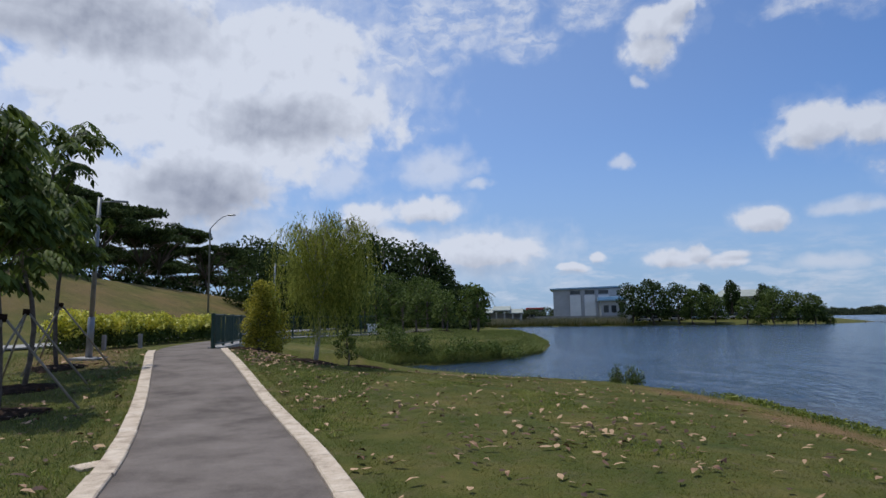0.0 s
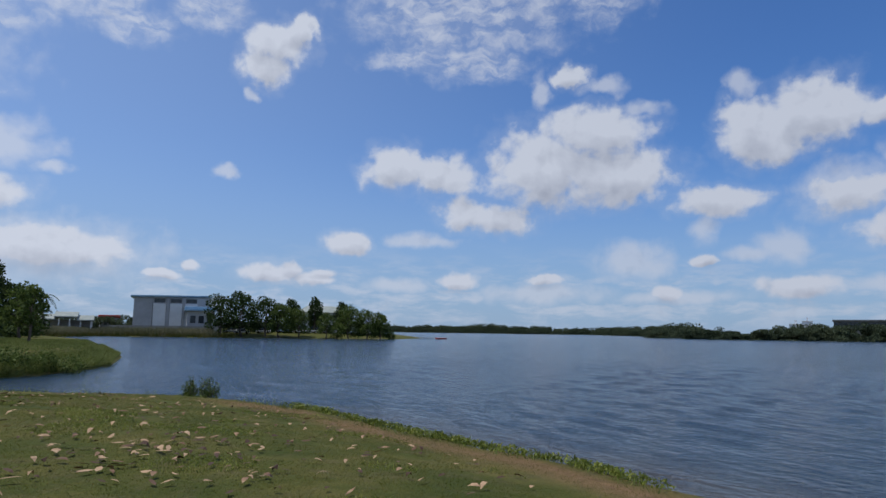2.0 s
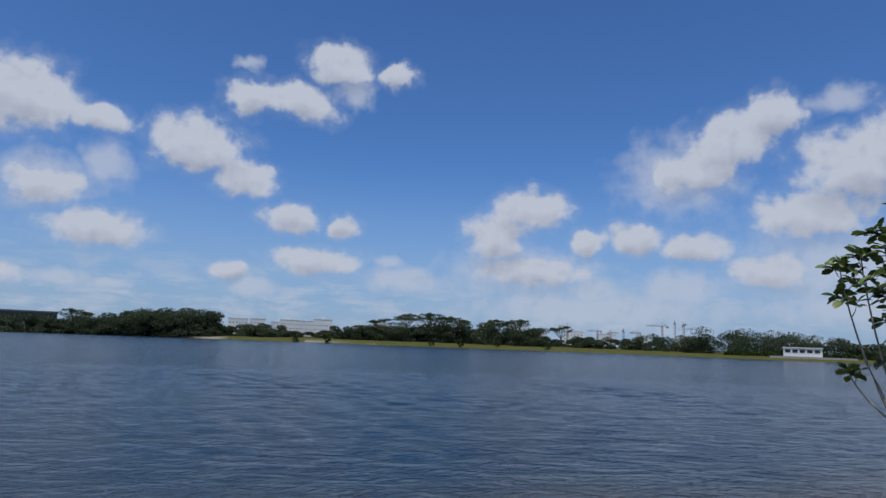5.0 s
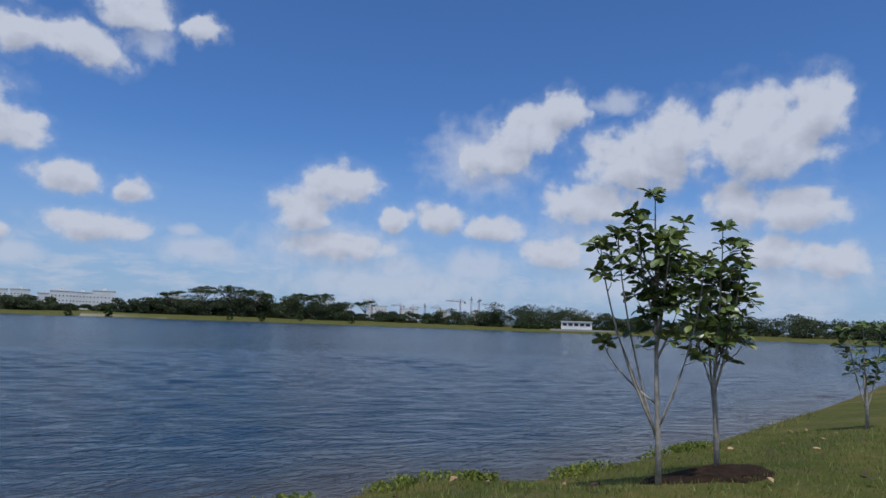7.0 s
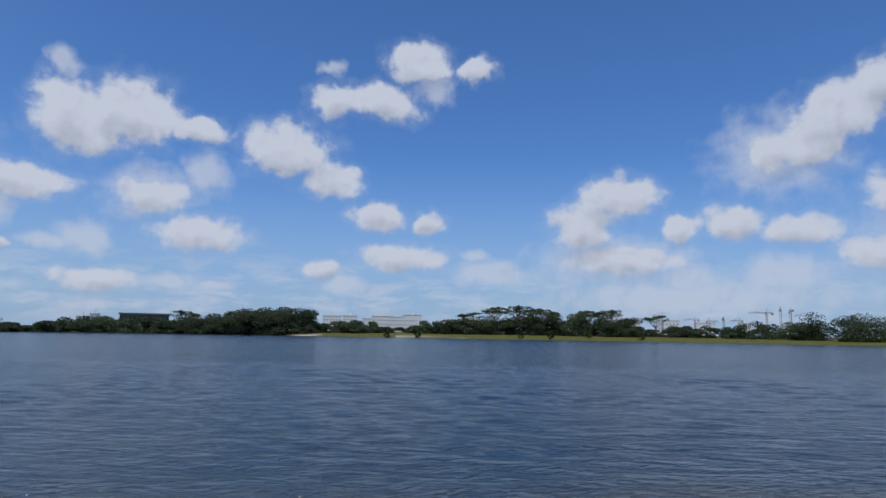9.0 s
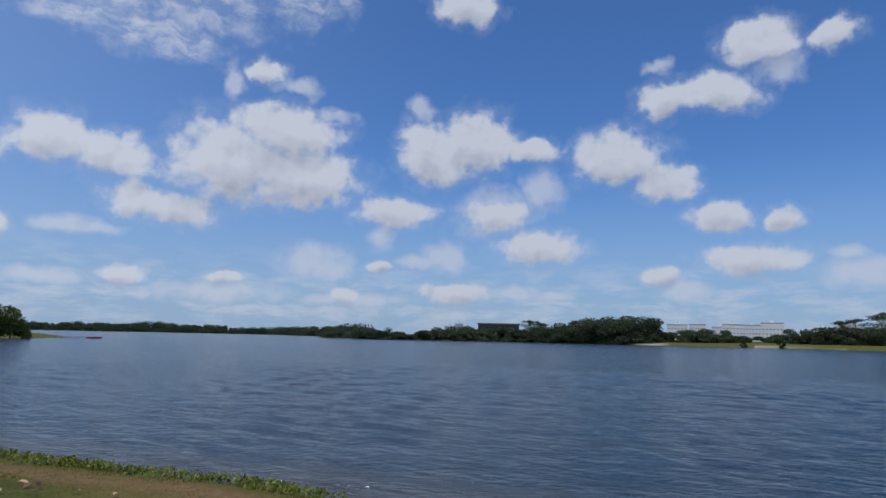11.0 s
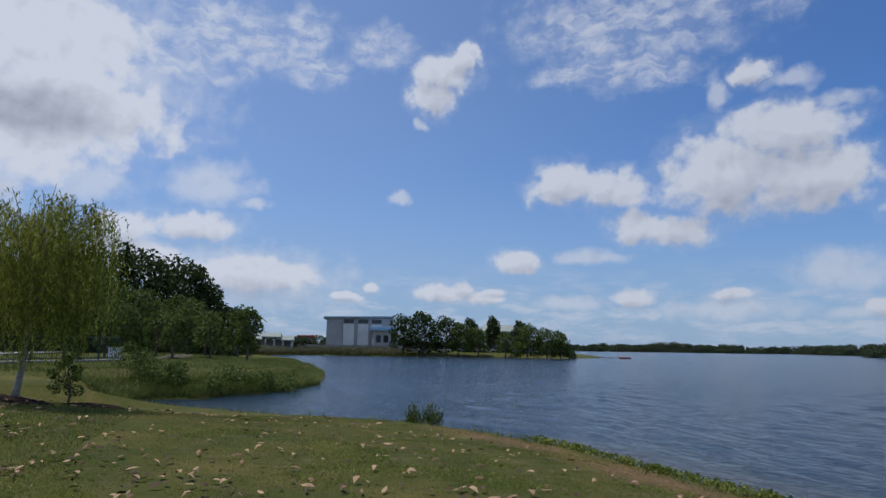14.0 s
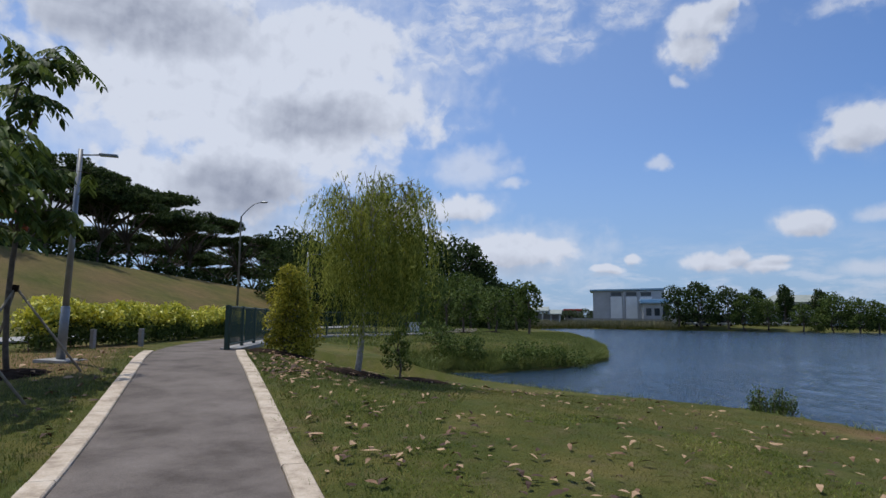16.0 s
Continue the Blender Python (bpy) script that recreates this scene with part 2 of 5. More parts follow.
# ---- materials ----
def material(name, colours, scale=4.0, rough=0.8, bump=0.0, bump_scale=30.0, detail=6, metal=0.0, per_piece=0.0, coords="Object", through_light=0.0, spec=0.5, fine=0.0):
    # noise between the colours at two scales, with a fine bump
    m = bpy.data.materials.new(name)
    m.use_nodes = True
    t = m.node_tree
    p = t.nodes["Principled BSDF"]
    tc = t.nodes.new("ShaderNodeTexCoord")
    n = t.nodes.new("ShaderNodeTexNoise")
    n.inputs["Scale"].default_value, n.inputs["Detail"].default_value, n.inputs["Roughness"].default_value = scale, detail, 0.65
    t.links.new(tc.outputs[coords], n.inputs["Vector"])
    r = t.nodes.new("ShaderNodeValToRGB")
    k = len(colours)
    for i, c in enumerate(colours):
        pos = 0.3 + 0.4 * i / max(1, k - 1)
        el = r.color_ramp.elements[i] if i < 2 else r.color_ramp.elements.new(pos)
        el.position, el.color = pos, (*c, 1)
    fac = n.outputs["Fac"]
    if per_piece:
        info = t.nodes.new("ShaderNodeNewGeometry")
        mix = t.nodes.new("ShaderNodeMath")
        mix.operation = "MULTIPLY_ADD"
        t.links.new(info.outputs["Random Per Island"], mix.inputs[0])
        mix.inputs[1].default_value = per_piece
        sub = t.nodes.new("ShaderNodeMath")
        sub.operation = "SUBTRACT"
        t.links.new(fac, sub.inputs[0])
        sub.inputs[1].default_value = per_piece / 2
        t.links.new(sub.outputs[0], mix.inputs[2])
        fac = mix.outputs[0]
    t.links.new(fac, r.inputs[0])
    colour = r.outputs[0]
    if fine:
        n3 = t.nodes.new("ShaderNodeTexNoise")
        n3.inputs["Scale"].default_value, n3.inputs["Detail"].default_value = bump_scale, 4
        t.links.new(tc.outputs[coords], n3.inputs["Vector"])
        mr = t.nodes.new("ShaderNodeMapRange")
        for i, x in enumerate((0.3, 0.7, 1 - fine, 1 + fine)):
            mr.inputs[i + 1].default_value = x
        t.links.new(n3.outputs["Fac"], mr.inputs[0])
        mul = t.nodes.new("ShaderNodeVectorMath")
        mul.operation = "SCALE"
        t.links.new(colour, mul.inputs[0])
        t.links.new(mr.outputs[0], mul.inputs["Scale"])
        colour = mul.outputs[0]
    t.links.new(colour, p.inputs["Base Color"])
    p.inputs["Roughness"].default_value = rough
    p.inputs["Metallic"].default_value = metal
    p.inputs["Specular IOR Level"].default_value = spec
    if bump:
        n2 = t.nodes.new("ShaderNodeTexNoise")
        n2.inputs["Scale"].default_value, n2.inputs["Detail"].default_value = bump_scale, 5
        t.links.new(tc.outputs[coords], n2.inputs["Vector"])
        b = t.nodes.new("ShaderNodeBump")
        b.inputs["Strength"].default_value, b.inputs["Distance"].default_value = bump, 0.02
        t.links.new(n2.outputs["Fac"], b.inputs["Height"])
        t.links.new(b.outputs[0], p.inputs["Normal"])
    if through_light:
        tr = t.nodes.new("ShaderNodeBsdfTranslucent")
        t.links.new(colour, tr.inputs[0])
        ms = t.nodes.new("ShaderNodeMixShader")
        ms.inputs[0].default_value = through_light
        t.links.new(p.outputs[0], ms.inputs[1])
        t.links.new(tr.outputs[0], ms.inputs[2])
        t.links.new(ms.outputs[0], t.nodes["Material Output"].inputs[0])
    return m


M = {}
M["asphalt"] = material("asphalt", [(0.08, 0.066, 0.056), (0.15, 0.1265, 0.1095), (0.2, 0.171, 0.149)], 0.9, 0.95, 0.5, 60, fine=0.16, spec=0.2)
M["kerb"] = material("kerb_concrete", [(0.28, 0.215, 0.155), (0.5, 0.405, 0.3), (0.62, 0.53, 0.42)], 3.5, 0.9, 0.4, 40, fine=0.1)
M["concrete"] = material("concrete", [(0.22, 0.21, 0.2), (0.36, 0.35, 0.33)], 1.5, 0.9, 0.3, 20, fine=0.1)
M["soil"] = material("dark_mulch", [(0.014, 0.009, 0.006), (0.042, 0.026, 0.017)], 8, 1.0, 1.0, 40, spec=0.08)
M["bark"] = material("bark", [(0.06, 0.045, 0.035), (0.16, 0.13, 0.1)], 9, 0.9, 0.6, 30)
M["pale_bark"] = material("pale_bark", [(0.2, 0.18, 0.15), (0.44, 0.41, 0.36)], 12, 0.85, 0.5, 40)
M["dark_leaf"] = material("dark_foliage", [(0.02, 0.034, 0.011), (0.044, 0.068, 0.02), (0.075, 0.105, 0.032)], 0.6, 0.7, per_piece=0.5, through_light=0.25, spec=0.08)
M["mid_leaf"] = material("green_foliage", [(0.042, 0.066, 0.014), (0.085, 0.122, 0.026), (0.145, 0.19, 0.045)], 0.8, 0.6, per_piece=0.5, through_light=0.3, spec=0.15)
M["willow_leaf"] = material("willow_foliage", [(0.12, 0.145, 0.02), (0.24, 0.265, 0.045), (0.38, 0.39, 0.08)], 0.9, 0.6, per_piece=0.6, through_light=0.45, spec=0.15)
M["yellow_leaf"] = material("yellow_green_foliage", [(0.15, 0.155, 0.02), (0.31, 0.29, 0.035), (0.5, 0.44, 0.06)], 1.2, 0.55, per_piece=0.6, through_light=0.4, spec=0.15)
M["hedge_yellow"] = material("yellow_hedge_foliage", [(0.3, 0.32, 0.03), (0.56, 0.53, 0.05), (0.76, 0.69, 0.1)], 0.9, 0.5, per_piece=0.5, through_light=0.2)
M["glossy_leaf"] = material("glossy_leaf", [(0.045, 0.07, 0.017), (0.1, 0.145, 0.035), (0.2, 0.24, 0.065)], 2.0, 0.35, per_piece=0.6, through_light=0.2)
M["rust_leaf"] = material("reddish_leaf", [(0.12, 0.03, 0.015), (0.25, 0.06, 0.03)], 2.0, 0.5, per_piece=0.5, through_light=0.2)
M["dry_leaf"] = material("dry_leaf", [(0.06, 0.027, 0.013), (0.17, 0.085, 0.042), (0.42, 0.27, 0.15)], 3.0, 0.8, per_piece=0.9)
M["blade"] = material("grass_blade", [(0.065, 0.082, 0.013), (0.115, 0.122, 0.024), (0.2, 0.165, 0.055)], 0.5, 0.8, per_piece=0.4, through_light=0.5, spec=0.1)
M["bank_grass"] = material("shore_grass", [(0.08, 0.11, 0.02), (0.16, 0.2, 0.035), (0.26, 0.27, 0.07)], 0.5, 0.7, per_piece=0.5, through_light=0.25)
M["weed"] = material("lime_weed", [(0.08, 0.11, 0.018), (0.17, 0.21, 0.03), (0.3, 0.32, 0.07)], 1.0, 0.5, per_piece=0.5, through_light=0.35, spec=0.2)
M["reed"] = material("dry_reed", [(0.1, 0.11, 0.035), (0.22, 0.2, 0.09), (0.33, 0.28, 0.15)], 0.05, 0.8, per_piece=0.5)
# distance haze put into the colour: paler and greyer than the near foliage
M["far_leaf"] = material("hazed_far_woodland", [(0.042, 0.058, 0.034), (0.072, 0.092, 0.052), (0.105, 0.125, 0.07)], 0.03, 1.0, per_piece=0.3, through_light=0.3, spec=0.02)
M["green_metal"] = material("dark_green_paint", [(0.008, 0.03, 0.02), (0.012, 0.045, 0.03)], 6, 0.45, fine=0.1)
M["galvanised"] = material("galvanised_steel", [(0.2, 0.21, 0.22), (0.33, 0.34, 0.35)], 3, 0.5, metal=0.6)
M["stake"] = material("timber_stake", [(0.18, 0.15, 0.11), (0.32, 0.28, 0.22)], 8, 0.9)
M["wall_grey"] = material("grey_render", [(0.34, 0.34, 0.35), (0.45, 0.45, 0.46)], 0.4, 0.9)
M["wall_white"] = material("white_render", [(0.62, 0.62, 0.62), (0.78, 0.78, 0.77)], 0.3, 0.9)
M["far_white"] = material("pale_flat_wall", [(0.55, 0.57, 0.6), (0.72, 0.73, 0.75)], 0.02, 0.9)
M["roof_blue"] = material("blue_metal_roof", [(0.2, 0.33, 0.45), (0.32, 0.45, 0.56)], 0.5, 0.4, metal=0.2)
M["roof_grey"] = material("grey_green_roof", [(0.22, 0.25, 0.22), (0.34, 0.36, 0.32)], 0.5, 0.7)
M["dark_window"] = material("dark_window", [(0.02, 0.025, 0.03), (0.05, 0.06, 0.07)], 0.5, 0.15)
M["red_paint"] = material("red_paint", [(0.3, 0.04, 0.03), (0.4, 0.08, 0.05)], 0.8, 0.5)
M["dark_slab"] = material("dark_grey_cladding", [(0.07, 0.075, 0.08), (0.12, 0.125, 0.13)], 0.1, 0.8)
M["crane_steel"] = material("crane_steel", [(0.25, 0.2, 0.22), (0.35, 0.3, 0.32)], 0.1, 0.6)


def ground_material():
    m = bpy.data.materials.new("lawn")
    m.use_nodes = True
    t = m.node_tree
    p = t.nodes["Principled BSDF"]
    tc = t.nodes.new("ShaderNodeTexCoord")

    def noise_at(scale, detail=6):
        n = t.nodes.new("ShaderNodeTexNoise")
        n.inputs["Scale"].default_value, n.inputs["Detail"].default_value, n.inputs["Roughness"].default_value = scale, detail, 0.68
        t.links.new(tc.outputs["Object"], n.inputs["Vector"])
        return n.outputs["Fac"]

    def ramp(fac, *stops):
        r = t.nodes.new("ShaderNodeValToRGB")
        for i, (pos, c) in enumerate(stops):
            el = r.color_ramp.elements[i] if i < 2 else r.color_ramp.elements.new(pos)
            el.position, el.color = pos, (*c, 1)
        t.links.new(fac, r.inputs[0])
        return r.outputs[0]

    def mix(fac, a, b):
        n = t.nodes.new("ShaderNodeMix")
        n.data_type = "RGBA"
        t.links.new(fac, n.inputs[0])
        t.links.new(a, n.inputs[6])
        t.links.new(b, n.inputs[7])
        return n.outputs[2]

    green = ramp(noise_at(0.55), (0.3, (0.046, 0.064, 0.01)), (0.5, (0.082, 0.088, 0.017)), (0.7, (0.15, 0.124, 0.036)))
    dry = ramp(noise_at(6.0), (0.3, (0.07, 0.068, 0.024)), (0.7, (0.17, 0.13, 0.065)))
    turf = mix(ramp(noise_at(1.7, 8), (0.5, (0, 0, 0)), (0.72, (0.8, 0.8, 0.8))), green, dry)
    earth = ramp(noise_at(5.0), (0.3, (0.14, 0.078, 0.042)), (0.7, (0.29, 0.168, 0.092)))
    wear = t.nodes.new("ShaderNodeAttribute")
    wear.attribute_name = "wear"
    turf = mix(wear.outputs["Fac"], turf, earth)
    sand = t.nodes.new("ShaderNodeAttribute")
    sand.attribute_name = "sand"
    pale = ramp(noise_at(0.8), (0.3, (0.3, 0.26, 0.2)), (0.7, (0.45, 0.4, 0.32)))
    turf = mix(sand.outputs["Fac"], turf, pale)
    fine = ramp(noise_at(45, 4), (0.3, (0.55, 0.55, 0.55)), (0.7, (1.35, 1.35, 1.35)))
    mul = t.nodes.new("ShaderNodeVectorMath")
    mul.operation = "MULTIPLY"
    t.links.new(turf, mul.inputs[0])
    t.links.new(fine, mul.inputs[1])
    t.links.new(mul.outputs[0], p.inputs["Base Color"])
    p.inputs["Roughness"].default_value = 0.95
    p.inputs["Specular IOR Level"].default_value = 0.15
    b = t.nodes.new("ShaderNodeBump")
    b.inputs["Strength"].default_value, b.inputs["Distance"].default_value = 0.9, 0.03
    t.links.new(noise_at(30, 5), b.inputs["Height"])
    t.links.new(b.outputs[0], p.inputs["Normal"])
    return m


def water_material():
    m = bpy.data.materials.new("lake_water")
    m.use_nodes = True
    t = m.node_tree
    p = t.nodes["Principled BSDF"]
    tc = t.nodes.new("ShaderNodeTexCoord")
    shore = t.nodes.new("ShaderNodeAttribute")
    shore.attribute_name = "shallow"
    mixc = t.nodes.new("ShaderNodeMix")
    mixc.data_type = "RGBA"
    t.links.new(shore.outputs["Fac"], mixc.inputs[0])
    mixc.inputs[6].default_value, mixc.inputs[7].default_value = (0.015, 0.033, 0.056, 1), (0.07, 0.055, 0.035, 1)
    t.links.new(mixc.outputs[2], p.inputs["Base Color"])
    p.inputs["Roughness"].default_value = 0.14
    p.inputs["IOR"].default_value = 1.33
    last = None
    for scale, stretch, dist, strength, turn in ((0.9, 3.4, 0.3, 0.4, 98), (3.2, 3.0, 0.24, 0.8, 84), (8.0, 2.4, 0.1, 1.0, 116)):
        mp = t.nodes.new("ShaderNodeMapping")
        mp.vector_type = "TEXTURE"
        mp.inputs["Rotation"].default_value = (0, 0, radians(turn))
        mp.inputs["Scale"].default_value = (stretch / scale, 1 / scale, 1)
        t.links.new(tc.outputs["Object"], mp.inputs["Vector"])
        n = t.nodes.new("ShaderNodeTexNoise")
        n.inputs["Scale"].default_value, n.inputs["Detail"].default_value = 1.0, 3
        t.links.new(mp.outputs[0], n.inputs["Vector"])
        b = t.nodes.new("ShaderNodeBump")
        b.inputs["Strength"].default_value, b.inputs["Distance"].default_value = strength, dist
        t.links.new(n.outputs["Fac"], b.inputs["Height"])
        if last:
            t.links.new(last, b.inputs["Normal"])
        last = b.outputs[0]
    t.links.new(last, p.inputs["Normal"])
    return m


M["lawn"], M["water"] = ground_material(), water_material()


# ---- building helpers ----
rng = np.random.default_rng(7)


def link_mesh(name, verts, faces, mat, parent=None, label="", smooth=False):
    me = bpy.data.meshes.new(name)
    me.from_pydata([tuple(map(float, v)) for v in verts], [], [tuple(int(i) for i in f) for f in faces])
    me.materials.append(M[mat])
    if smooth:
        me.polygons.foreach_set("use_smooth", [True] * len(me.polygons))
    ob = new(name, me)
    if parent is not None:
        ob.parent = parent
    return tagged(ob, label)


def quads_mesh(name, verts, size, mat, parent=None, label=""):
    # verts: an (n * size, 3) array of separate faces with that many corners
    n = len(verts) // size
    me = bpy.data.meshes.new(name)
    me.vertices.add(len(verts))
    me.vertices.foreach_set("co", np.asarray(verts, dtype=np.float32).ravel())
    me.loops.add(n * size)
    me.loops.foreach_set("vertex_index", np.arange(n * size, dtype=np.int32))
    me.polygons.add(n)
    me.polygons.foreach_set("loop_start", np.arange(0, n * size, size, dtype=np.int32))
    me.update(calc_edges=True)
    me.materials.append(M[mat])
    ob = new(name, me)
    if parent is not None:
        ob.parent = parent
    return tagged(ob, label)


def thing(name, at, label, category, group="", turn=0.0):
    ob = new(name)
    ob.matrix_world = pose(*at, 0, 0, turn)
    return tagged(ob, label, category, group)


def box(bm, x0, x1, y0, y1, z0, z1, bevel=0.0):
    made = bmesh.ops.create_cube(bm, size=1, matrix=Matrix.LocRotScale(((x0 + x1) / 2, (y0 + y1) / 2, (z0 + z1) / 2), None, (x1 - x0, y1 - y0, z1 - z0)))
    if bevel:
        edges = {e for v in made["verts"] for e in v.link_edges}
        bmesh.ops.bevel(bm, geom=list(edges), offset=bevel, segments=2, affect="EDGES", profile=0.6)


def part(name, bm, mat, parent, label=""):
    me = bpy.data.meshes.new(name)
    bm.to_mesh(me)
    bm.free()
    me.materials.append(M[mat])
    ob = new(name, me)
    ob.parent = parent
    return tagged(ob, label)


def box_part(name, dims, mat, parent, label="", bevel=0.0):
    bm = bmesh.new()
    box(bm, *dims, bevel)
    return part(name, bm, mat, parent, label)


def tube(points, radii, sides=7):
    pts = [Vector(p) for p in points]
    verts, faces = [], []
    for i, p in enumerate(pts):
        d = (pts[min(i + 1, len(pts) - 1)] - pts[max(i - 1, 0)]).normalized()
        u = d.orthogonal().normalized() if abs(d.z) < 0.95 else Vector((1, 0, 0)).cross(d).normalized()
        w = d.cross(u)
        for k in range(sides):
            a = 2 * math.pi * k / sides
            verts.append(p + (u * math.cos(a) + w * math.sin(a)) * radii[i])
    for i in range(len(pts) - 1):
        for k in range(sides):
            a, b = i * sides + k, i * sides + (k + 1) % sides
            faces.append((a, b, b + sides, a + sides))
    faces.append(tuple(range(sides))[::-1])
    faces.append(tuple(range(len(verts) - sides, len(verts))))
    return verts, faces


def tubes(name, lines, mat, parent=None, label="", sides=7):
    verts, faces = [], []
    for points, radii in lines:
        v, f = tube(points, radii, sides)
        faces += [tuple(i + len(verts) for i in g) for g in f]
        verts += v
    return link_mesh(name, verts, faces, mat, parent, label, smooth=True)


def unit(v):
    return v / np.maximum(np.linalg.norm(v, axis=1), 1e-9)[:, None]


def leaf_cards(centres, length, width, droop=0.0, out=None, up=0.0):
    # pointed leaves: base, one side, tip, other side; folded a little
    n = len(centres)
    d = unit(rng.normal(size=(n, 3)) + (0 if out is None else out) + np.array([0, 0, up - droop]))
    s = unit(np.cross(d, rng.normal(size=(n, 3))))
    nrm = np.cross(d, s)
    L = (length * rng.uniform(0.7, 1.3, n))[:, None]
    W = (width * rng.uniform(0.7, 1.3, n))[:, None]
    v = np.empty((n, 4, 3))
    v[:, 0] = centres - d * L * 0.5
    v[:, 1] = centres + s * W * 0.5 + nrm * W * 0.15
    v[:, 2] = centres + d * L * 0.5
    v[:, 3] = centres - s * W * 0.5 + nrm * W * 0.15
    return v.reshape(-1, 3)


def cloud_of(n, centre, size, shell=0.55):
    # points through the outer part of an ellipsoid
    d = unit(rng.normal(size=(n, 3)))
    r = rng.uniform(shell ** 3, 1, n) ** (1 / 3)
    return np.asarray(centre) + d * r[:, None] * np.asarray(size)


# ---- the land ----
WATER = -0.9
LAKE = np.array([
    (-7.0, 33.6), (-5.3, 31.0), (-3.6, 28.8), (0.0, 25.4), (1.9, 24.3), (3.9, 22.7), (5.4, 20.2), (6.6, 16.8), (7.0, 13), (7.5, 10.2), (8.0, 8.4), (8.0, 6.5), (8.4, 3),
    (9.1, -3.0), (9.8, -4.7), (9.2, -6.0), (9.7, -8), (10.6, -11), (12.4, -15.5), (14.6, -21), (25, -45), (60, -130), (140, -300), (245, -240), (300, -172), (325, -60), (338, 60),
    (390, 180), (530, 380), (700, 640), (820, 1150), (500, 1250), (200, 900), (125, 400), (106, 190), (95, 174), (80, 164), (60, 165), (30, 181),
    (8, 196), (-7, 165), (-2, 120), (4.2, 80), (4.4, 60), (2.8, 46.6), (1.7, 43.6), (-0.2, 39.2), (-3.6, 35.4), (-5.6, 35.4)])


def smooth(v, lo, hi):
    k = np.clip((v - lo) / (hi - lo), 0, 1)
    return k * k * (3 - 2 * k)


def shore_distance(x, y):
    # metres inland (+) or out on the lake (-)
    p = np.stack([np.ravel(x), np.ravel(y)], 1).astype(float)
    best, inside = np.full(len(p), 1e9), np.zeros(len(p), bool)
    for a, b in zip(LAKE, np.roll(LAKE, -1, 0)):
        ab = b - a
        k = np.clip(((p - a) @ ab) / (ab @ ab), 0, 1)
        best = np.minimum(best, np.linalg.norm(p - a - k[:, None] * ab, axis=1))
        if a[1] != b[1]:
            hit = ((a[1] > p[:, 1]) != (b[1] > p[:, 1])) & (p[:, 0] < ab[0] * (p[:, 1] - a[1]) / ab[1] + a[0])
            inside ^= hit
    return np.where(inside, -best, best).reshape(np.shape(x))


MIDDLE = np.array([(2.2, -40), (2.6, -14), (1.9, -6), (-0.2, 0), (-2.65, 5.75), (-4.02, 8.65), (-6.05, 12.5), (-8.3, 16.6), (-10.6, 20.8), (-12.1, 24.5), (-13.4, 29), (-13.9, 33.5), (-12.6, 38.5), (-9.2, 43.5), (-7.0, 50), (-8, 66)], float)


def curve(points, step=0.5):
    # a smooth line through the points
    pts = np.vstack([2 * points[0] - points[1], points, 2 * points[-1] - points[-2]])
    out = []
    for i in range(1, len(pts) - 2):
        p0, p1, p2, p3 = pts[i - 1:i + 3]
        n = max(2, int(np.linalg.norm(p2 - p1) / step))
        for k in range(n):
            u = k / n
            out.append(0.5 * (2 * p1 + (p2 - p0) * u + (2 * p0 - 5 * p1 + 4 * p2 - p3) * u * u + (3 * p1 - p0 - 3 * p2 + p3) * u ** 3))
    out.append(points[-1])
    return np.array(out)


WAY = curve(MIDDLE)
WAY_DIR = np.gradient(WAY, axis=0)
WAY_DIR /= np.linalg.norm(WAY_DIR, axis=1)[:, None]
WAY_RIGHT = np.stack([WAY_DIR[:, 1], -WAY_DIR[:, 0]], 1)


def beside_path(x, y):
    # metres to the right of the path's middle line
    p = np.stack([np.ravel(x), np.ravel(y)], 1).astype(float)
    near = np.full(len(p), 500.0)
    close = (np.abs(p[:, 0]) < 60) & (p[:, 1] > -60) & (p[:, 1] < 90)
    q = p[close]
    if len(q):
        i = np.argmin(((q[:, None, :] - WAY[None]) ** 2).sum(2), axis=1)
        d = q - WAY[i]
        near[close] = np.sign((d * WAY_RIGHT[i]).sum(1)) * np.linalg.norm(d, axis=1)
    return near.reshape(np.shape(x))


def path_height(y):
    return 0.7 * smooth(np.asarray(y, float), 9.0, 21.5)


def land_height(x, y):
    x, y = np.asarray(x, float), np.asarray(y, float)
    sd, side = shore_distance(x, y), beside_path(x, y)
    near = (np.abs(x) < 60) & (y < 110)
    crest = path_height(y)
    base = np.where(near, np.where(side > 0, crest * (1 - (0.68 - 0.38 * smooth(y, 26, 30)) * smooth(side, 1.0, 5.0)), crest), 0.6)
    base = base - (0.1 * smooth(side, 2, 9) + 0.14 * smooth(side, 4.5, 9) * smooth(y, 10, 16)) * near
    bank = (6.2 - 0.03 * (y - 50)) * smooth(x, -22, -43) * smooth(y, -40, 10) * smooth(y, 240, 120)
    base = base + bank + np.where(x > 150, 1.2 * smooth(sd, 5, 60), 0) + 3.0 * smooth(sd, 150, 900)
    rise = np.where(near, np.where(y < 2, 3.5, np.where(y > 27, np.where(y > 31.5, 2.2, 4.0), 6.0 + 2.5 * smooth(y, 12, 18))), 12.0)
    z = -0.6 + (base + 0.6) * smooth(sd / rise, 0, 1)
    z = np.where(sd < 0.4, -1.5 + 0.9 * smooth(sd, -1.3, 0.35), z)
    z = z - 0.5 * smooth(-sd, 1, 8)
    z = np.where(np.abs(side) < 1.5, crest - 0.03, z)
    return z


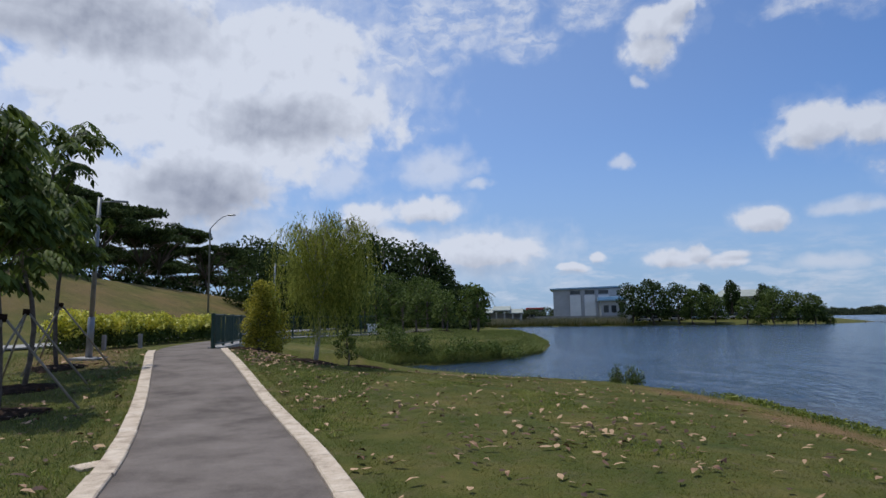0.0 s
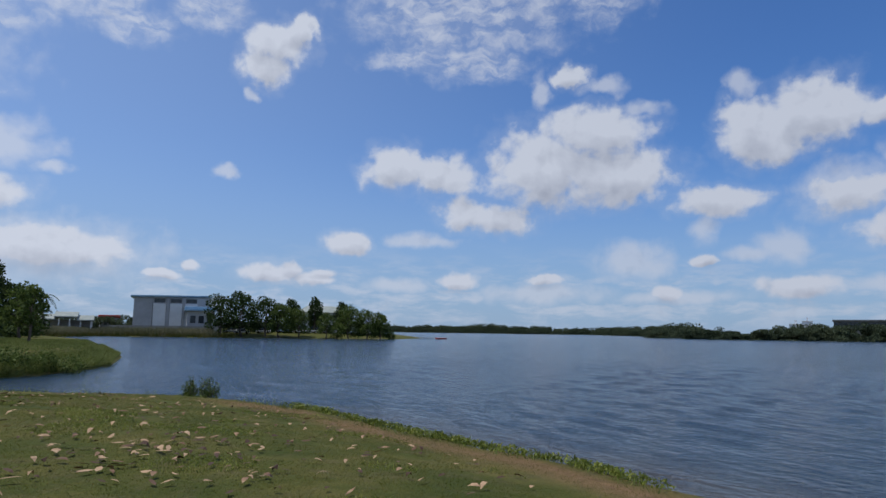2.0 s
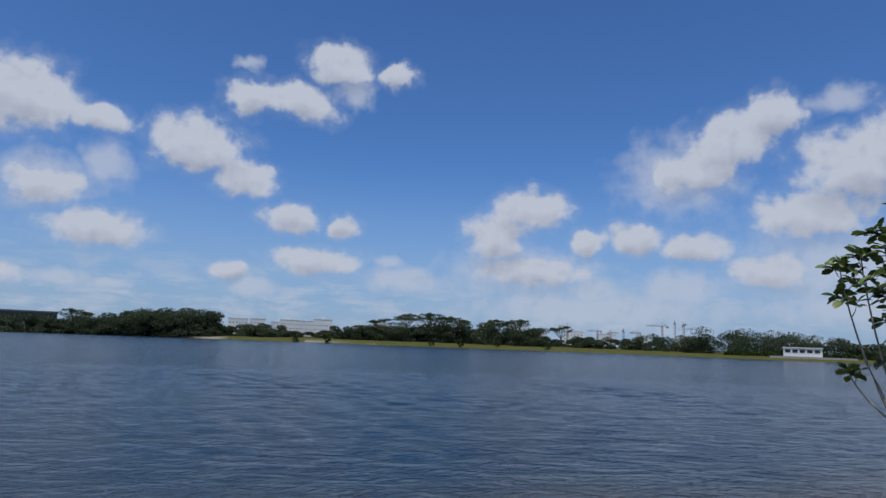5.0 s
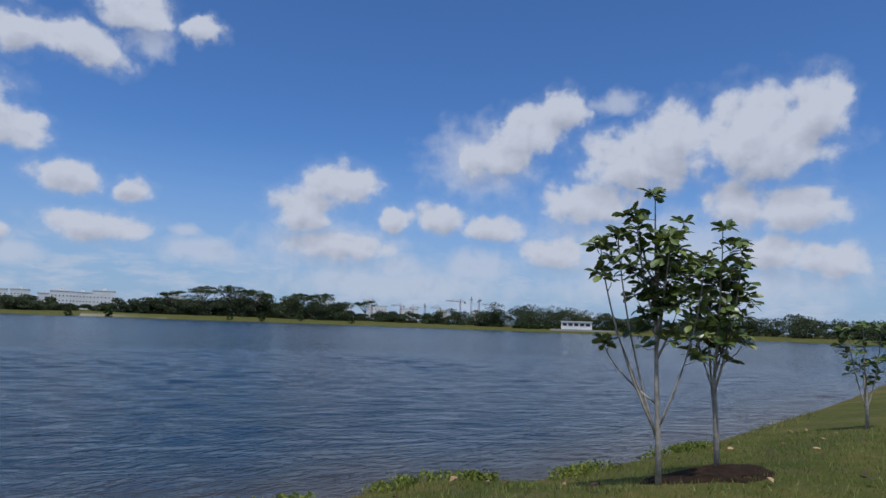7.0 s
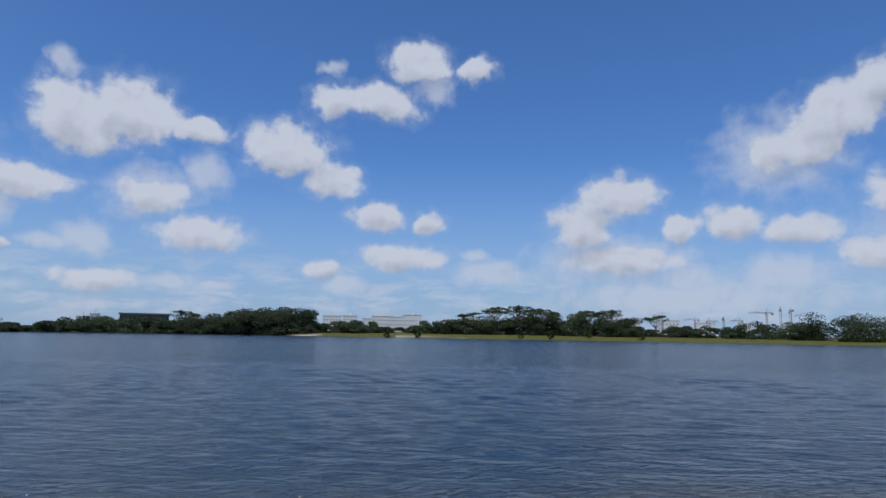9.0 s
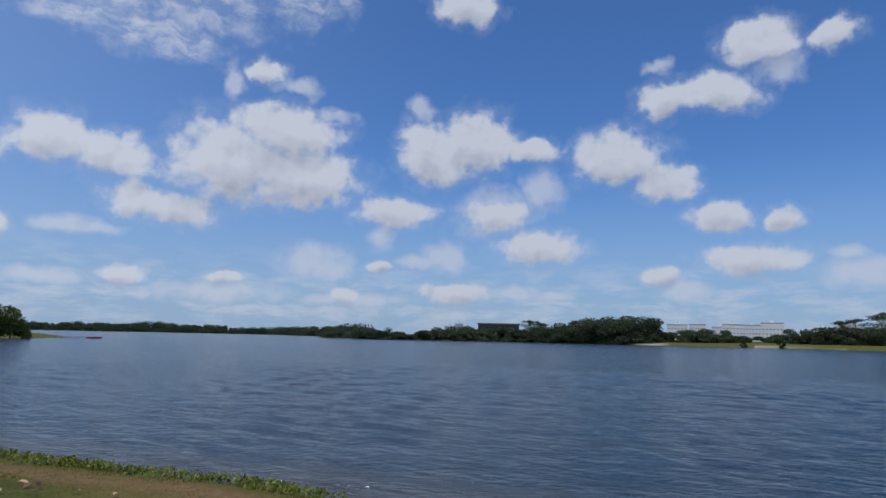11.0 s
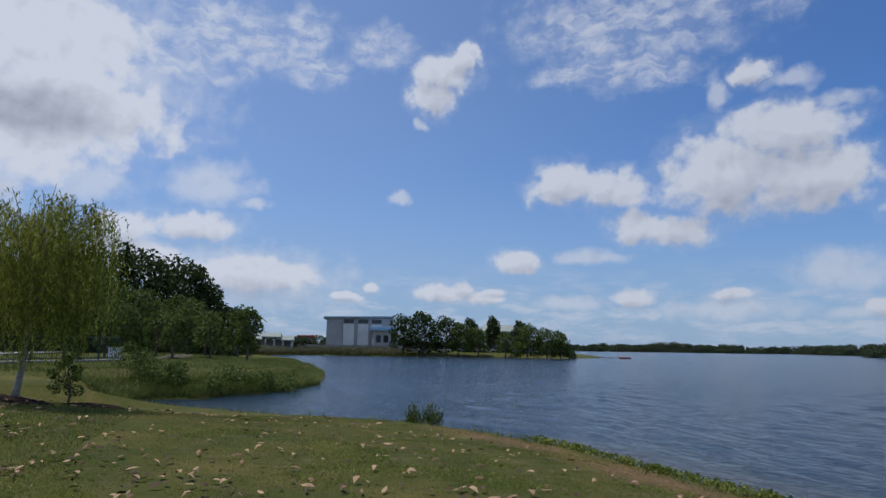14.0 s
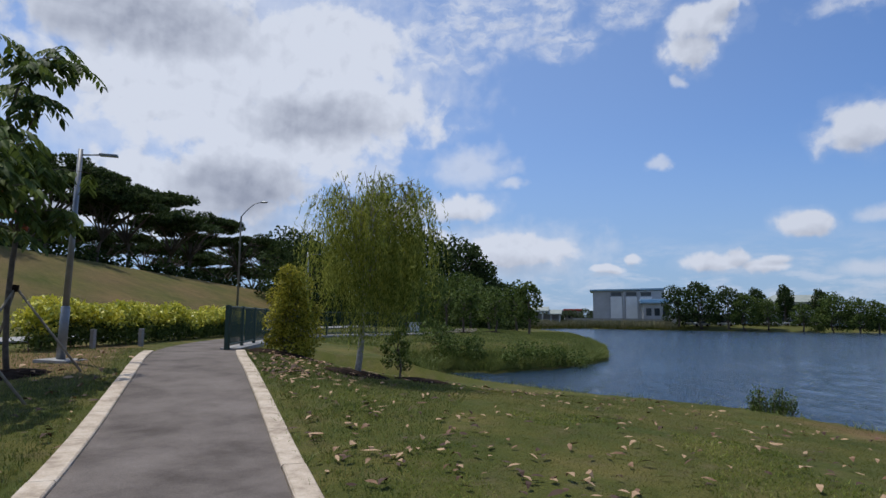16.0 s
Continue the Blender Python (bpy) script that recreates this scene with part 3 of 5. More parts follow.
def at_ground(x, y, lift=0.0):
    return (x, y, float(land_height(np.array([x]), np.array([y]))[0]) + lift)


def axis(lo, dense_lo, dense_hi, hi, step, mid, mid_lo, mid_hi):
    out = list(np.arange(dense_lo, dense_hi, step))
    s, v = step, dense_hi
    while v < hi:
        out.append(v)
        s = min(s * 1.12, mid) if v < mid_hi else s * 1.25
        v += s
    s, v = step, dense_lo
    while v > lo:
        s = min(s * 1.12, mid) if v > mid_lo else s * 1.25
        v -= s
        out.append(v)
    return np.array(sorted(out))


def grid_mesh(name, xs, ys, heights, mat, layers=()):
    nx, ny = len(xs), len(ys)
    X, Y = np.meshgrid(xs, ys)
    co = np.stack([X.ravel(), Y.ravel(), heights.ravel()], 1)
    i = (np.arange(ny - 1)[:, None] * nx + np.arange(nx - 1)[None]).ravel()
    f = np.stack([i, i + 1, i + nx + 1, i + nx], 1).astype(np.int32)
    me = bpy.data.meshes.new(name)
    me.vertices.add(len(co))
    me.vertices.foreach_set("co", co.astype(np.float32).ravel())
    me.loops.add(f.size)
    me.loops.foreach_set("vertex_index", f.ravel())
    me.polygons.add(len(f))
    me.polygons.foreach_set("loop_start", np.arange(0, f.size, 4, dtype=np.int32))
    me.polygons.foreach_set("use_smooth", [True] * len(f))
    me.update(calc_edges=True)
    for key, values in layers:
        me.attributes.new(key, "FLOAT", "POINT").data.foreach_set("value", values.astype(np.float32).ravel())
    me.materials.append(M[mat])
    return new(name, me)


gx = axis(-4200, -24, 16, 4200, 0.42, 9.0, -160, 560)
gy = axis(-4200, -22, 48, 4200, 0.42, 9.0, -400, 900)
GX, GY = np.meshgrid(gx, gy)
GZ = land_height(GX, GY)
SD = shore_distance(GX, GY)
SIDE = beside_path(GX, GY)
ripple = np.sin(GX * 1.3 + np.sin(GY * 0.7) * 2) * 0.5 + 0.5
wear = smooth(SD, 0.4, 0.8) * smooth(SD, 1.9, 1.0) * smooth(GY, -3, 6) * smooth(GY, 22, 18) * (0.75 + 0.25 * ripple) * (GX < 30) * 0.8
wear = np.maximum(wear, 0.75 * smooth(SIDE, -5.5, -3.5) * smooth(SIDE, -1.5, -2.5) * smooth(GY, 15, 18) * smooth(GY, 25, 22))
wear = np.maximum(wear, 0.9 * smooth(SD, 0.3, -0.3) * (GX < 60) * (GY < 31))
bankdry = (0.26 + 0.26 * np.sin(GX * 0.9 + GY * 0.21) * np.sin(GY * 0.33 + np.sin(GX * 0.5))) * smooth(GX, -23, -28) * (GY > -30) * (GY < 200) * (GX > -46)
sand = smooth(SD, -2, 1) * smooth(SD, 8, 3) * (GX > 200) * (GY > -40) * (GY < 110) * (np.sin(GY * 0.08 + 1) > 0.1)
ground = grid_mesh("ground", gx, gy, GZ, "lawn", (("wear", np.maximum(wear, bankdry)), ("sand", sand)))
tagged(ground, "mown green lawn and low land round the lake, worn brown in places", "ground", kind="structure")

wx, wy = axis(-4200, -9, 46, 4200, 0.26, 30, -160, 500), axis(-4200, -36, 50, 4200, 0.26, 30, -400, 900)
WX, WY = np.meshgrid(wx, wy)
swell = np.zeros(WX.shape)
for length, size, heading in ((2.2, 0.020, 92), (1.6, 0.020, 78), (1.25, 0.018, 108), (1.0, 0.016, 66), (0.85, 0.014, 96), (1.4, 0.014, 54)):
    # short wind waves, broken up so that no crest runs on for ever
    h = radians(heading)
    along = WX * math.sin(h) + WY * math.cos(h)
    across = WX * math.cos(h) - WY * math.sin(h)
    bend = np.sin(across * 0.33 / length + heading) * 1.3 + np.sin(across * 0.9 / length + along * 0.17) * 0.7
    swell += 0.74 * size * np.sin(along * 2 * math.pi / length + bend) * (0.6 + 0.4 * np.sin(across * 0.5 / length + along * 0.13 + heading))
swell *= smooth(np.hypot(WX, WY), 75, 40)
water = grid_mesh("water", wx, wy, WATER + swell, "water", (("shallow", smooth(shore_distance(WX, WY), -4.5, 0.5) * 0.8 * (WX < 60) * (WY < 20)),))
tagged(water, "wind-rippled dark blue lake water", "lake", kind="structure")


def ribbon(name, a, b, lift, thick, mat, rows, label, wobble=0.0):
    # a strip along the path from a to b metres right of its middle
    verts, faces = [], []
    for n, i in enumerate(rows):
        p, r = WAY[i], WAY_RIGHT[i]
        z = float(path_height(p[1]))
        wa, wb = (rng.uniform(-wobble, wobble) for _ in range(2))
        for off, up in ((a + wa, lift - thick), (a + wa, lift), (b + wb, lift), (b + wb, lift - thick)):
            q = p + r * off
            verts.append((q[0], q[1], z + up))
    for n in range(len(rows) - 1):
        k = n * 4
        faces += [(k, k + 1, k + 5, k + 4), (k + 1, k + 2, k + 6, k + 5), (k + 2, k + 3, k + 7, k + 6)]
    faces += [(3, 2, 1, 0), tuple(len(verts) - 4 + j for j in range(4))]
    ob = link_mesh(name, verts, faces, mat)
    return tagged(ob, label, "path", kind="structure")


all_rows = list(range(len(WAY)))
ribbon("path", -1.02, 1.02, 0.02, 0.12, "asphalt", all_rows, "grey weathered asphalt footpath across the lawn")


def kerb(name, side, y_end):
    # pale concrete kerb, cast in lengths with open joints, one length a piece
    holder = tagged(new(name), "pale worn concrete kerb edging the asphalt path", "kerb", kind="structure")
    rows = [i for i in all_rows if -12 < WAY[i][1] < y_end]
    for s in range(0, len(rows) - 3, 3):
        seg = rows[s:s + 4]
        verts, faces = [], []
        off = rng.uniform(-0.012, 0.012)
        for n, i in enumerate(seg):
            p, r, d = WAY[i].copy(), WAY_RIGHT[i], WAY_DIR[i]
            if n == 0:
                p = p + d * 0.012
            z = float(path_height(p[1]))
            for o, up in ((1.02, -0.15), (1.02, 0.045), (1.035, 0.06), (1.255, 0.06), (1.27, 0.045), (1.27, -0.15)):
                q = p + r * side * (o + off)
                verts.append((q[0], q[1], z + up))
        for n in range(len(seg) - 1):
            for j in range(5):
                k = n * 6 + j
                faces.append((k, k + 1, k + 7, k + 6))
        faces += [tuple(range(6)), tuple(len(verts) - 1 - j for j in range(6))]
        link_mesh("kerb_length", verts, faces, "kerb", holder)


kerb("kerb_east", 1, 21.6)
kerb("kerb_west", -1, 20.9)


# ---- trees ----
def limb_line(a, b, r0, r1, sag=0.1, n=5):
    a, b = np.asarray(a, float), np.asarray(b, float)
    pts, rad = [], []
    kink = rng.normal(size=3) * np.linalg.norm(b - a) * 0.05
    for i in range(n + 1):
        u = i / n
        p = a + (b - a) * u + np.array([0, 0, sag]) * math.sin(math.pi * u) + kink * math.sin(math.pi * u)
        pts.append(tuple(p))
        rad.append(r0 + (r1 - r0) * u)
    return pts, rad


def umbrella_tree(at, height, spread, label, leaf="dark_leaf", leaves=8800, group=""):
    # broad, flat, layered crown held up on a forked trunk
    t = thing("rain_tree", at, label, "tree", group)
    fork = height * 0.4
    tubes("trunk", [limb_line((0, 0, -0.3), (0.1, 0.1, fork), height * 0.021, height * 0.016, 0, 4)], "bark", t)
    lines, cards = [], []
    for k in range(11):
        ang = k * 2.4 + rng.uniform(0, 0.6)
        r = spread * rng.uniform(0.25, 0.95)
        top = 0.95 - 0.24 * (r / spread) ** 2 - rng.uniform(0, 0.1)
        tip = np.array([math.cos(ang) * r, math.sin(ang) * r, height * top])
        pts, rad = limb_line((0.1, 0.1, fork * rng.uniform(0.8, 1.0)), tip, height * 0.013, height * 0.004, 0.4)
        lines.append((pts, rad))
        for j in range(5):
            c = tip + rng.normal(size=3) * (spread * 0.2, spread * 0.2, height * 0.022)
            lines.append(limb_line(pts[3], c, height * 0.005, height * 0.002, 0.1, 3))
            cards.append(cloud_of(leaves // 55, c, (spread * 0.2, spread * 0.2, height * 0.045), 0.1))
    tubes("limb", lines, "bark", t, sides=5)
    quads_mesh("crown", leaf_cards(np.vstack(cards), height * 0.036, height * 0.022), 4, leaf, t)
    return t


def round_tree(at, height, spread, label, leaf="dark_leaf", leaves=2400, name="tree", group="", trunk=0.25, card=0.05, lumps=16, taper=0.0):
    t = thing(name, at, label, "tree", group)
    tubes("trunk", [limb_line((0, 0, -0.3), (0, 0, height * 0.6), height * 0.028, height * 0.012, 0, 4)], "bark", t)
    lines, cards = [], []
    for k in range(lumps):
        ang, u = k * 2.4 + rng.uniform(0, 0.8), (k + 0.5) / lumps
        z = height * (trunk + (0.97 - trunk) * u)
        r = spread * 0.62 * math.sqrt(max(0.05, math.sin(math.pi * min(0.97, 0.16 + 0.8 * u)))) * rng.uniform(0.7, 1.05) * (1 - taper * u)
        c = np.array([math.cos(ang) * r, math.sin(ang) * r, z - height * 0.05])
        lines.append(limb_line((0, 0, z * 0.6), c, height * 0.009, height * 0.003, 0.1, 3))
        cards.append(cloud_of(leaves // lumps, c, np.array([spread * 0.36 * (1 - 0.6 * taper * u), spread * 0.36 * (1 - 0.6 * taper * u), height * 0.12]) * rng.uniform(0.75, 1.2), 0.1))
    tubes("limb", lines, "bark", t, sides=5)
    quads_mesh("crown", leaf_cards(np.vstack(cards), height * card, height * card * 0.6), 4, leaf, t)
    return t


def palm(at, height, label):
    t = thing("palm", at, label, "palm")
    tubes("trunk", [limb_line((0, 0, -0.2), (0.2, 0, height), height * 0.02, height * 0.014, 0, 4)], "bark", t)
    verts = []
    for k in range(18):
        ang, lift = k * 2.4, rng.uniform(-0.2, 0.9)
        d = np.array([math.cos(ang), math.sin(ang), 0])
        side = np.array([-d[1], d[0], 0])
        n, L = 12, height * 0.34
        for i in range(1, n):
            u = i / n
            c = np.array([0.2, 0, height]) + d * L * u + np.array([0, 0, L * (lift * u - 1.0 * u * u)])
            for s in (-1, 1):
                tip = c + side * s * L * 0.25 * math.sin(math.pi * (0.15 + 0.8 * u)) + d * L * 0.08 - np.array([0, 0, L * 0.08])
                verts += [c, c + d * L * 0.05, tip, tip - d * L * 0.02]
    quads_mesh("crown", np.array(verts), 4, "dark_leaf", t)
    return t


def willow(at, height, spread):
    t = thing("willow_tree", at, "young weeping willow with hanging yellow-green strands beside the path", "tree")
    top = np.array([0.35, 0.1, height * 0.72])
    tubes("trunk", [limb_line((0, 0, -0.2), (0.12, 0.05, height * 0.3), 0.085, 0.06, 0, 4), limb_line((0.12, 0.05, height * 0.3), top, 0.06, 0.03, 0, 4)], "pale_bark", t)
    lines, strands = [], []
    for k in range(34):
        hang = rng.uniform(0.14, 0.42)
        ang = k * 2.4 + rng.uniform(-0.3, 0.3)
        start = np.array([0.12, 0.05, 0]) + np.array([0, 0, height * rng.uniform(0.28, 0.7)])
        r = spread * math.sqrt(rng.uniform(0.02, 1.0))
        tip = np.array([0.38 + math.cos(ang) * r, math.sin(ang) * r, height * (1.0 - 0.2 * (r / spread) ** 2 - rng.uniform(0, 0.16))])
        pts, rad = limb_line(start, tip, 0.03, 0.006, height * 0.06, 6)
        lines.append((pts, rad))
        for j in range(24):
            u = rng.uniform(0.3, 1.0)
            i = min(5, int(u * 6))
            p = np.array(pts[i]) + (np.array(pts[i + 1]) - np.array(pts[i])) * (u * 6 - i) + rng.normal(size=3) * (0.1, 0.1, 0.05)
            out = np.array([p[0], p[1], 0]) / (np.hypot(p[0], p[1]) + 0.1)
            drop = min(p[2] - height * (hang + rng.uniform(-0.05, 0.12)), height * rng.uniform(0.25, 0.85))
            strands.append((p, out, max(0.4, drop)))
    tubes("limb", lines, "pale_bark", t, sides=5)
    cs = []
    for p, out, drop in strands:
        n = int(drop / 0.055)
        u = np.linspace(0, 1, n)[:, None]
        arc = p + out * (0.28 * np.minimum(1, u * 3)) + np.array([0, 0, 1.0]) * (0.12 * np.sin(np.minimum(1, u * 3) * math.pi) - drop * u)
        arc += np.sin(u * 5 + rng.uniform(0, 6)) * rng.normal(size=3) * (0.05, 0.05, 0)
        cs.append(arc + rng.normal(size=(n, 3)) * 0.02)
    quads_mesh("crown", leaf_cards(np.vstack(cs), 0.13, 0.022, droop=2.2), 4, "willow_leaf", t)
    return t


willow(at_ground(-5.85, 19.6), 5.35, 1.5)
round_tree(at_ground(-8.7, 22.7), 2.65, 1.25, "bushy yellow-green shrub beside the green railing", "yellow_leaf", 9500, "shrub", trunk=0.08, card=0.034, lumps=26, taper=0.5)
round_tree(at_ground(-5.15, 20.9), 1.35, 0.5, "small dark green sapling beside the willow", "mid_leaf", 900, "sapling", trunk=0.25, card=0.06, lumps=9)

# rain trees along the top of the bank
first = umbrella_tree(at_ground(-46, 44), 10.5, 6.8, "broad dark rain tree on top of the grass bank", group="trees on the bank")
second = umbrella_tree(at_ground(-47, 54), 9.5, 6.4, "broad dark rain tree on top of the grass bank", group="trees on the bank")
for k, y in enumerate((49, 60, 66, 72, 79, 86, 94, 103, 113, 124, 136)):
    src = first if k % 2 else second
    c = copy_thing(src, pose(*at_ground(-46 - rng.uniform(-1, 3), y), 0, 0, rng.uniform(0, 360)))
    c.scale = (1, 1, rng.uniform(0.85, 1.1))
for k, y in enumerate(range(52, 140, 8)):
    c = copy_thing(second if k % 2 else first, pose(*at_ground(-58 - rng.uniform(0, 5), y), 0, 0, rng.uniform(0, 360)))
    c.scale = (1, 1, rng.uniform(0.75, 0.95))


def thicket(name, points, height, label, leaf="dark_leaf", cards=170, size=0.3, spread=1.0):
    # a rank of low bushes nobody could count
    out = []
    for x, y in points:
        z = at_ground(x, y)[2]
        h = height * rng.uniform(0.6, 1.2)
        out.append(cloud_of(cards, (x, y, z + h * 0.45), (h * 0.7 * spread, h * 0.7 * spread, h * 0.55), 0.2))
    return tagged(quads_mesh(name, leaf_cards(np.vstack(out), size, size * 0.6), 4, leaf), label, "bushes", kind="stuff")


thicket("undergrowth", [(-48 + rng.uniform(-3, 3), y) for y in np.arange(38, 140, 1.4)], 2.4, "dark undergrowth below the rain trees on the bank", cards=130, size=0.5)

# dark mass of trees behind the willow
for x, y, h, s in ((-24, 86, 12.5, 7), (-17, 90, 13.8, 7), (-12, 95, 13, 6.5), (-18, 74, 8.5, 5), (-9.5, 99, 10, 4.6), (-6.5, 106, 7.5, 3.8), (-10, 80, 6.5, 4), (-25, 70, 9, 5), (-13, 70, 6.5, 4), (-31, 80, 10, 6)):
    round_tree(at_ground(x, y), h, s, "dense dark broadleaf tree behind the inlet", "mid_leaf" if h < 7 else "dark_leaf", 5200, group="trees behind the inlet", trunk=0.05, card=0.045, lumps=26)
thicket("undergrowth", [(rng.uniform(-30, -3), rng.uniform(72, 110)) for _ in range(70)], 2.8, "dark undergrowth between the trees behind the inlet", cards=160, size=0.5)

# young trees on the grassy spit
for x, y, h, s in ((-4.5, 52, 3.4, 1.5), (-6.3, 47.5, 3.2, 1.2), (-2.0, 57, 4.4, 1.4), (-8.5, 55, 3.6, 1.4), (-10.2, 47, 3.0, 1.1), (-5.4, 61, 4.0, 1.5), (-11.5, 58, 4.2, 1.6), (-7.8, 68, 5, 2.0), (-3.2, 70, 5.2, 1.9)):
    round_tree(at_ground(x, y), h, s, "thin young green tree on the grassy spit", "mid_leaf", 1100, group="young trees", trunk=0.3, card=0.06, lumps=12)
palm(at_ground(-6.5, 128), 8.5, "palm with drooping fronds beyond the spit")
palm(at_ground(-3.5, 131), 7.5, "palm with drooping fronds beyond the spit")
round_tree(at_ground(-5.5, 150), 8, 4, "dark tree beyond the spit", "dark_leaf", 1600, trunk=0.1, card=0.06)

# headland trees
for az, d, h, s in ((11.6, 185, 11.6, 5.0), (13.4, 183, 12.6, 5.4), (15.4, 180, 11.2, 4.8), (16.6, 178, 9.6, 4.0), (18.2, 179, 8.0, 3.6), (20.6, 178, 7.0, 3.0), (22.7, 177, 10.2, 4.6), (24.2, 176, 9.2, 4.0), (25.4, 178, 8.4, 3.0), (26.4, 178, 3.4, 1.4), (17.6, 200, 10.5, 3.2), (19.6, 204, 11.5, 2.8), (21.6, 176, 5, 2.4), (22.0, 210, 10.5, 3.2)):
    a = radians(az)
    round_tree(at_ground(d * math.sin(a), d * math.cos(a)), h * 0.98, s * 1.1, "dark round-crowned tree on the far headland", "mid_leaf" if h < 10.3 else "dark_leaf", 2600, group="headland trees", trunk=0.24, card=0.052, lumps=18)
a0 = [radians(v) for v in np.arange(11, 26.5, 0.5)]
thicket("undergrowth", [(190 * math.sin(v), 190 * math.cos(v)) for v in a0], 1.5, "dark bushes at the foot of the headland trees", cards=110, size=0.6)


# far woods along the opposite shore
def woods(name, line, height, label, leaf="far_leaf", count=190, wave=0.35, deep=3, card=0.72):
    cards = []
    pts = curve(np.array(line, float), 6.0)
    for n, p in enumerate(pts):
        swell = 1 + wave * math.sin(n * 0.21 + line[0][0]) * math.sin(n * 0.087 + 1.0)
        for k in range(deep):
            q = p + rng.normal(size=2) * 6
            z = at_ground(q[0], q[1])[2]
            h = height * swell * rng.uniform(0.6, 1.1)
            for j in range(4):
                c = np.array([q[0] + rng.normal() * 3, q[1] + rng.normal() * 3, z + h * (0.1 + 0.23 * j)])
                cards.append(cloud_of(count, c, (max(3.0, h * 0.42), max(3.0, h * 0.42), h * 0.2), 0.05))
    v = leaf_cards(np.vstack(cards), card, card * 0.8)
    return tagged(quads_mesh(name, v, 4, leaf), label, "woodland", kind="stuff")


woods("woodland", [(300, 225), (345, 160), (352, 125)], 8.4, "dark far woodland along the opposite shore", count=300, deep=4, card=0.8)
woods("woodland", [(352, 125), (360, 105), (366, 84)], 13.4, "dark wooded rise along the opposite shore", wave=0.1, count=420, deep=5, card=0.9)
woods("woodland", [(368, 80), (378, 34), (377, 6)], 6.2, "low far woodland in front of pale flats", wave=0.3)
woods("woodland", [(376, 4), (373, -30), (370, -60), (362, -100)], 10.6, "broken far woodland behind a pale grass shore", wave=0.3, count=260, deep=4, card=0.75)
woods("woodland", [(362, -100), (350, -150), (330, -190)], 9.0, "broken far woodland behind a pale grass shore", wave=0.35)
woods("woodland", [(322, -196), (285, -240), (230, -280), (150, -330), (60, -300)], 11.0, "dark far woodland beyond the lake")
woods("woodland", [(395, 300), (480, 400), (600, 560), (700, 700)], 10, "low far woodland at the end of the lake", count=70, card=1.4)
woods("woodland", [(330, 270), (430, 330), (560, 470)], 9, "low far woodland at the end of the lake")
woods("woodland", [(200, 1330), (500, 1400), (800, 1300), (1000, 1150)], 15, "hazy blue-grey wooded hills on the horizon", count=50, card=2.2)
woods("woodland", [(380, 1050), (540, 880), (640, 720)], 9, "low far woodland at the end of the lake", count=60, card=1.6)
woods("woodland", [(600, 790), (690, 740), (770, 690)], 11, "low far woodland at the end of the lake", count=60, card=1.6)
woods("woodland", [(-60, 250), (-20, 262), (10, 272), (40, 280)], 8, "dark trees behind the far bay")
tall = umbrella_tree(at_ground(372, -30), 16.5, 10, "tall flat-topped tree on the opposite shore", leaves=2400, group="flat-topped trees")
for x, y, k in ((370, -45, 1.05), (368, -58, 0.95), (366, -82, 0.9), (364, -95, 0.95), (366, 150, 0.9), (360, -120, 0.75), (371, -15, 0.8)):
    c = copy_thing(tall, pose(*at_ground(x, y), 0, 0, rng.uniform(0, 360)))
    c.scale = (k, k, k)
for x, y in ((331, -40), (329, -55), (334, 30), (330, -75), (322, -100), (350, 120), (345, 100), (395, 215), (335, 14)):
    round_tree(at_ground(x, y), rng.uniform(2.5, 4.5), rng.uniform(1.8, 2.6), "small dark bush at the far water's edge", "dark_leaf", 300, "bush", trunk=0.02, card=0.2, lumps=8, group="far shore bushes")


# ---- hedge, railing, lamps ----
def hedge():
    t = thing("hedge", (0, 0, 0), "clipped hedge with bright yellow-green tops and dark green sides", "hedge")
    line = curve(np.array([(-15.0, 20.2), (-15.3, 24), (-15.9, 28), (-16.6, 33), (-16.8, 38)], float), 0.42)
    low, high, stems = [], [], []
    for x, y in line:
        z = at_ground(x, y)[2]
        h = rng.uniform(1.0, 1.5)
        stems.append(limb_line((x, y, z - 0.1), (x + rng.normal() * 0.1, y, z + h * 0.7), 0.018, 0.008, 0, 3))
        for k in range(3):
            c = (x + rng.normal() * 0.18, y + rng.normal() * 0.15, z)
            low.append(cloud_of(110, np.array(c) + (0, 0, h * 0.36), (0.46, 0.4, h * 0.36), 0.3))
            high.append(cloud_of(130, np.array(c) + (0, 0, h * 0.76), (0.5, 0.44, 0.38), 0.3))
    tagged(tubes("stem", stems, "bark", t, sides=5), kind="stuff")
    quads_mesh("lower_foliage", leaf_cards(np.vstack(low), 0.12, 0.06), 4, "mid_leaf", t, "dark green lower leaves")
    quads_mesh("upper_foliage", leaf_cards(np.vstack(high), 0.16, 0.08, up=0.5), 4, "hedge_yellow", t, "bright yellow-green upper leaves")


hedge()


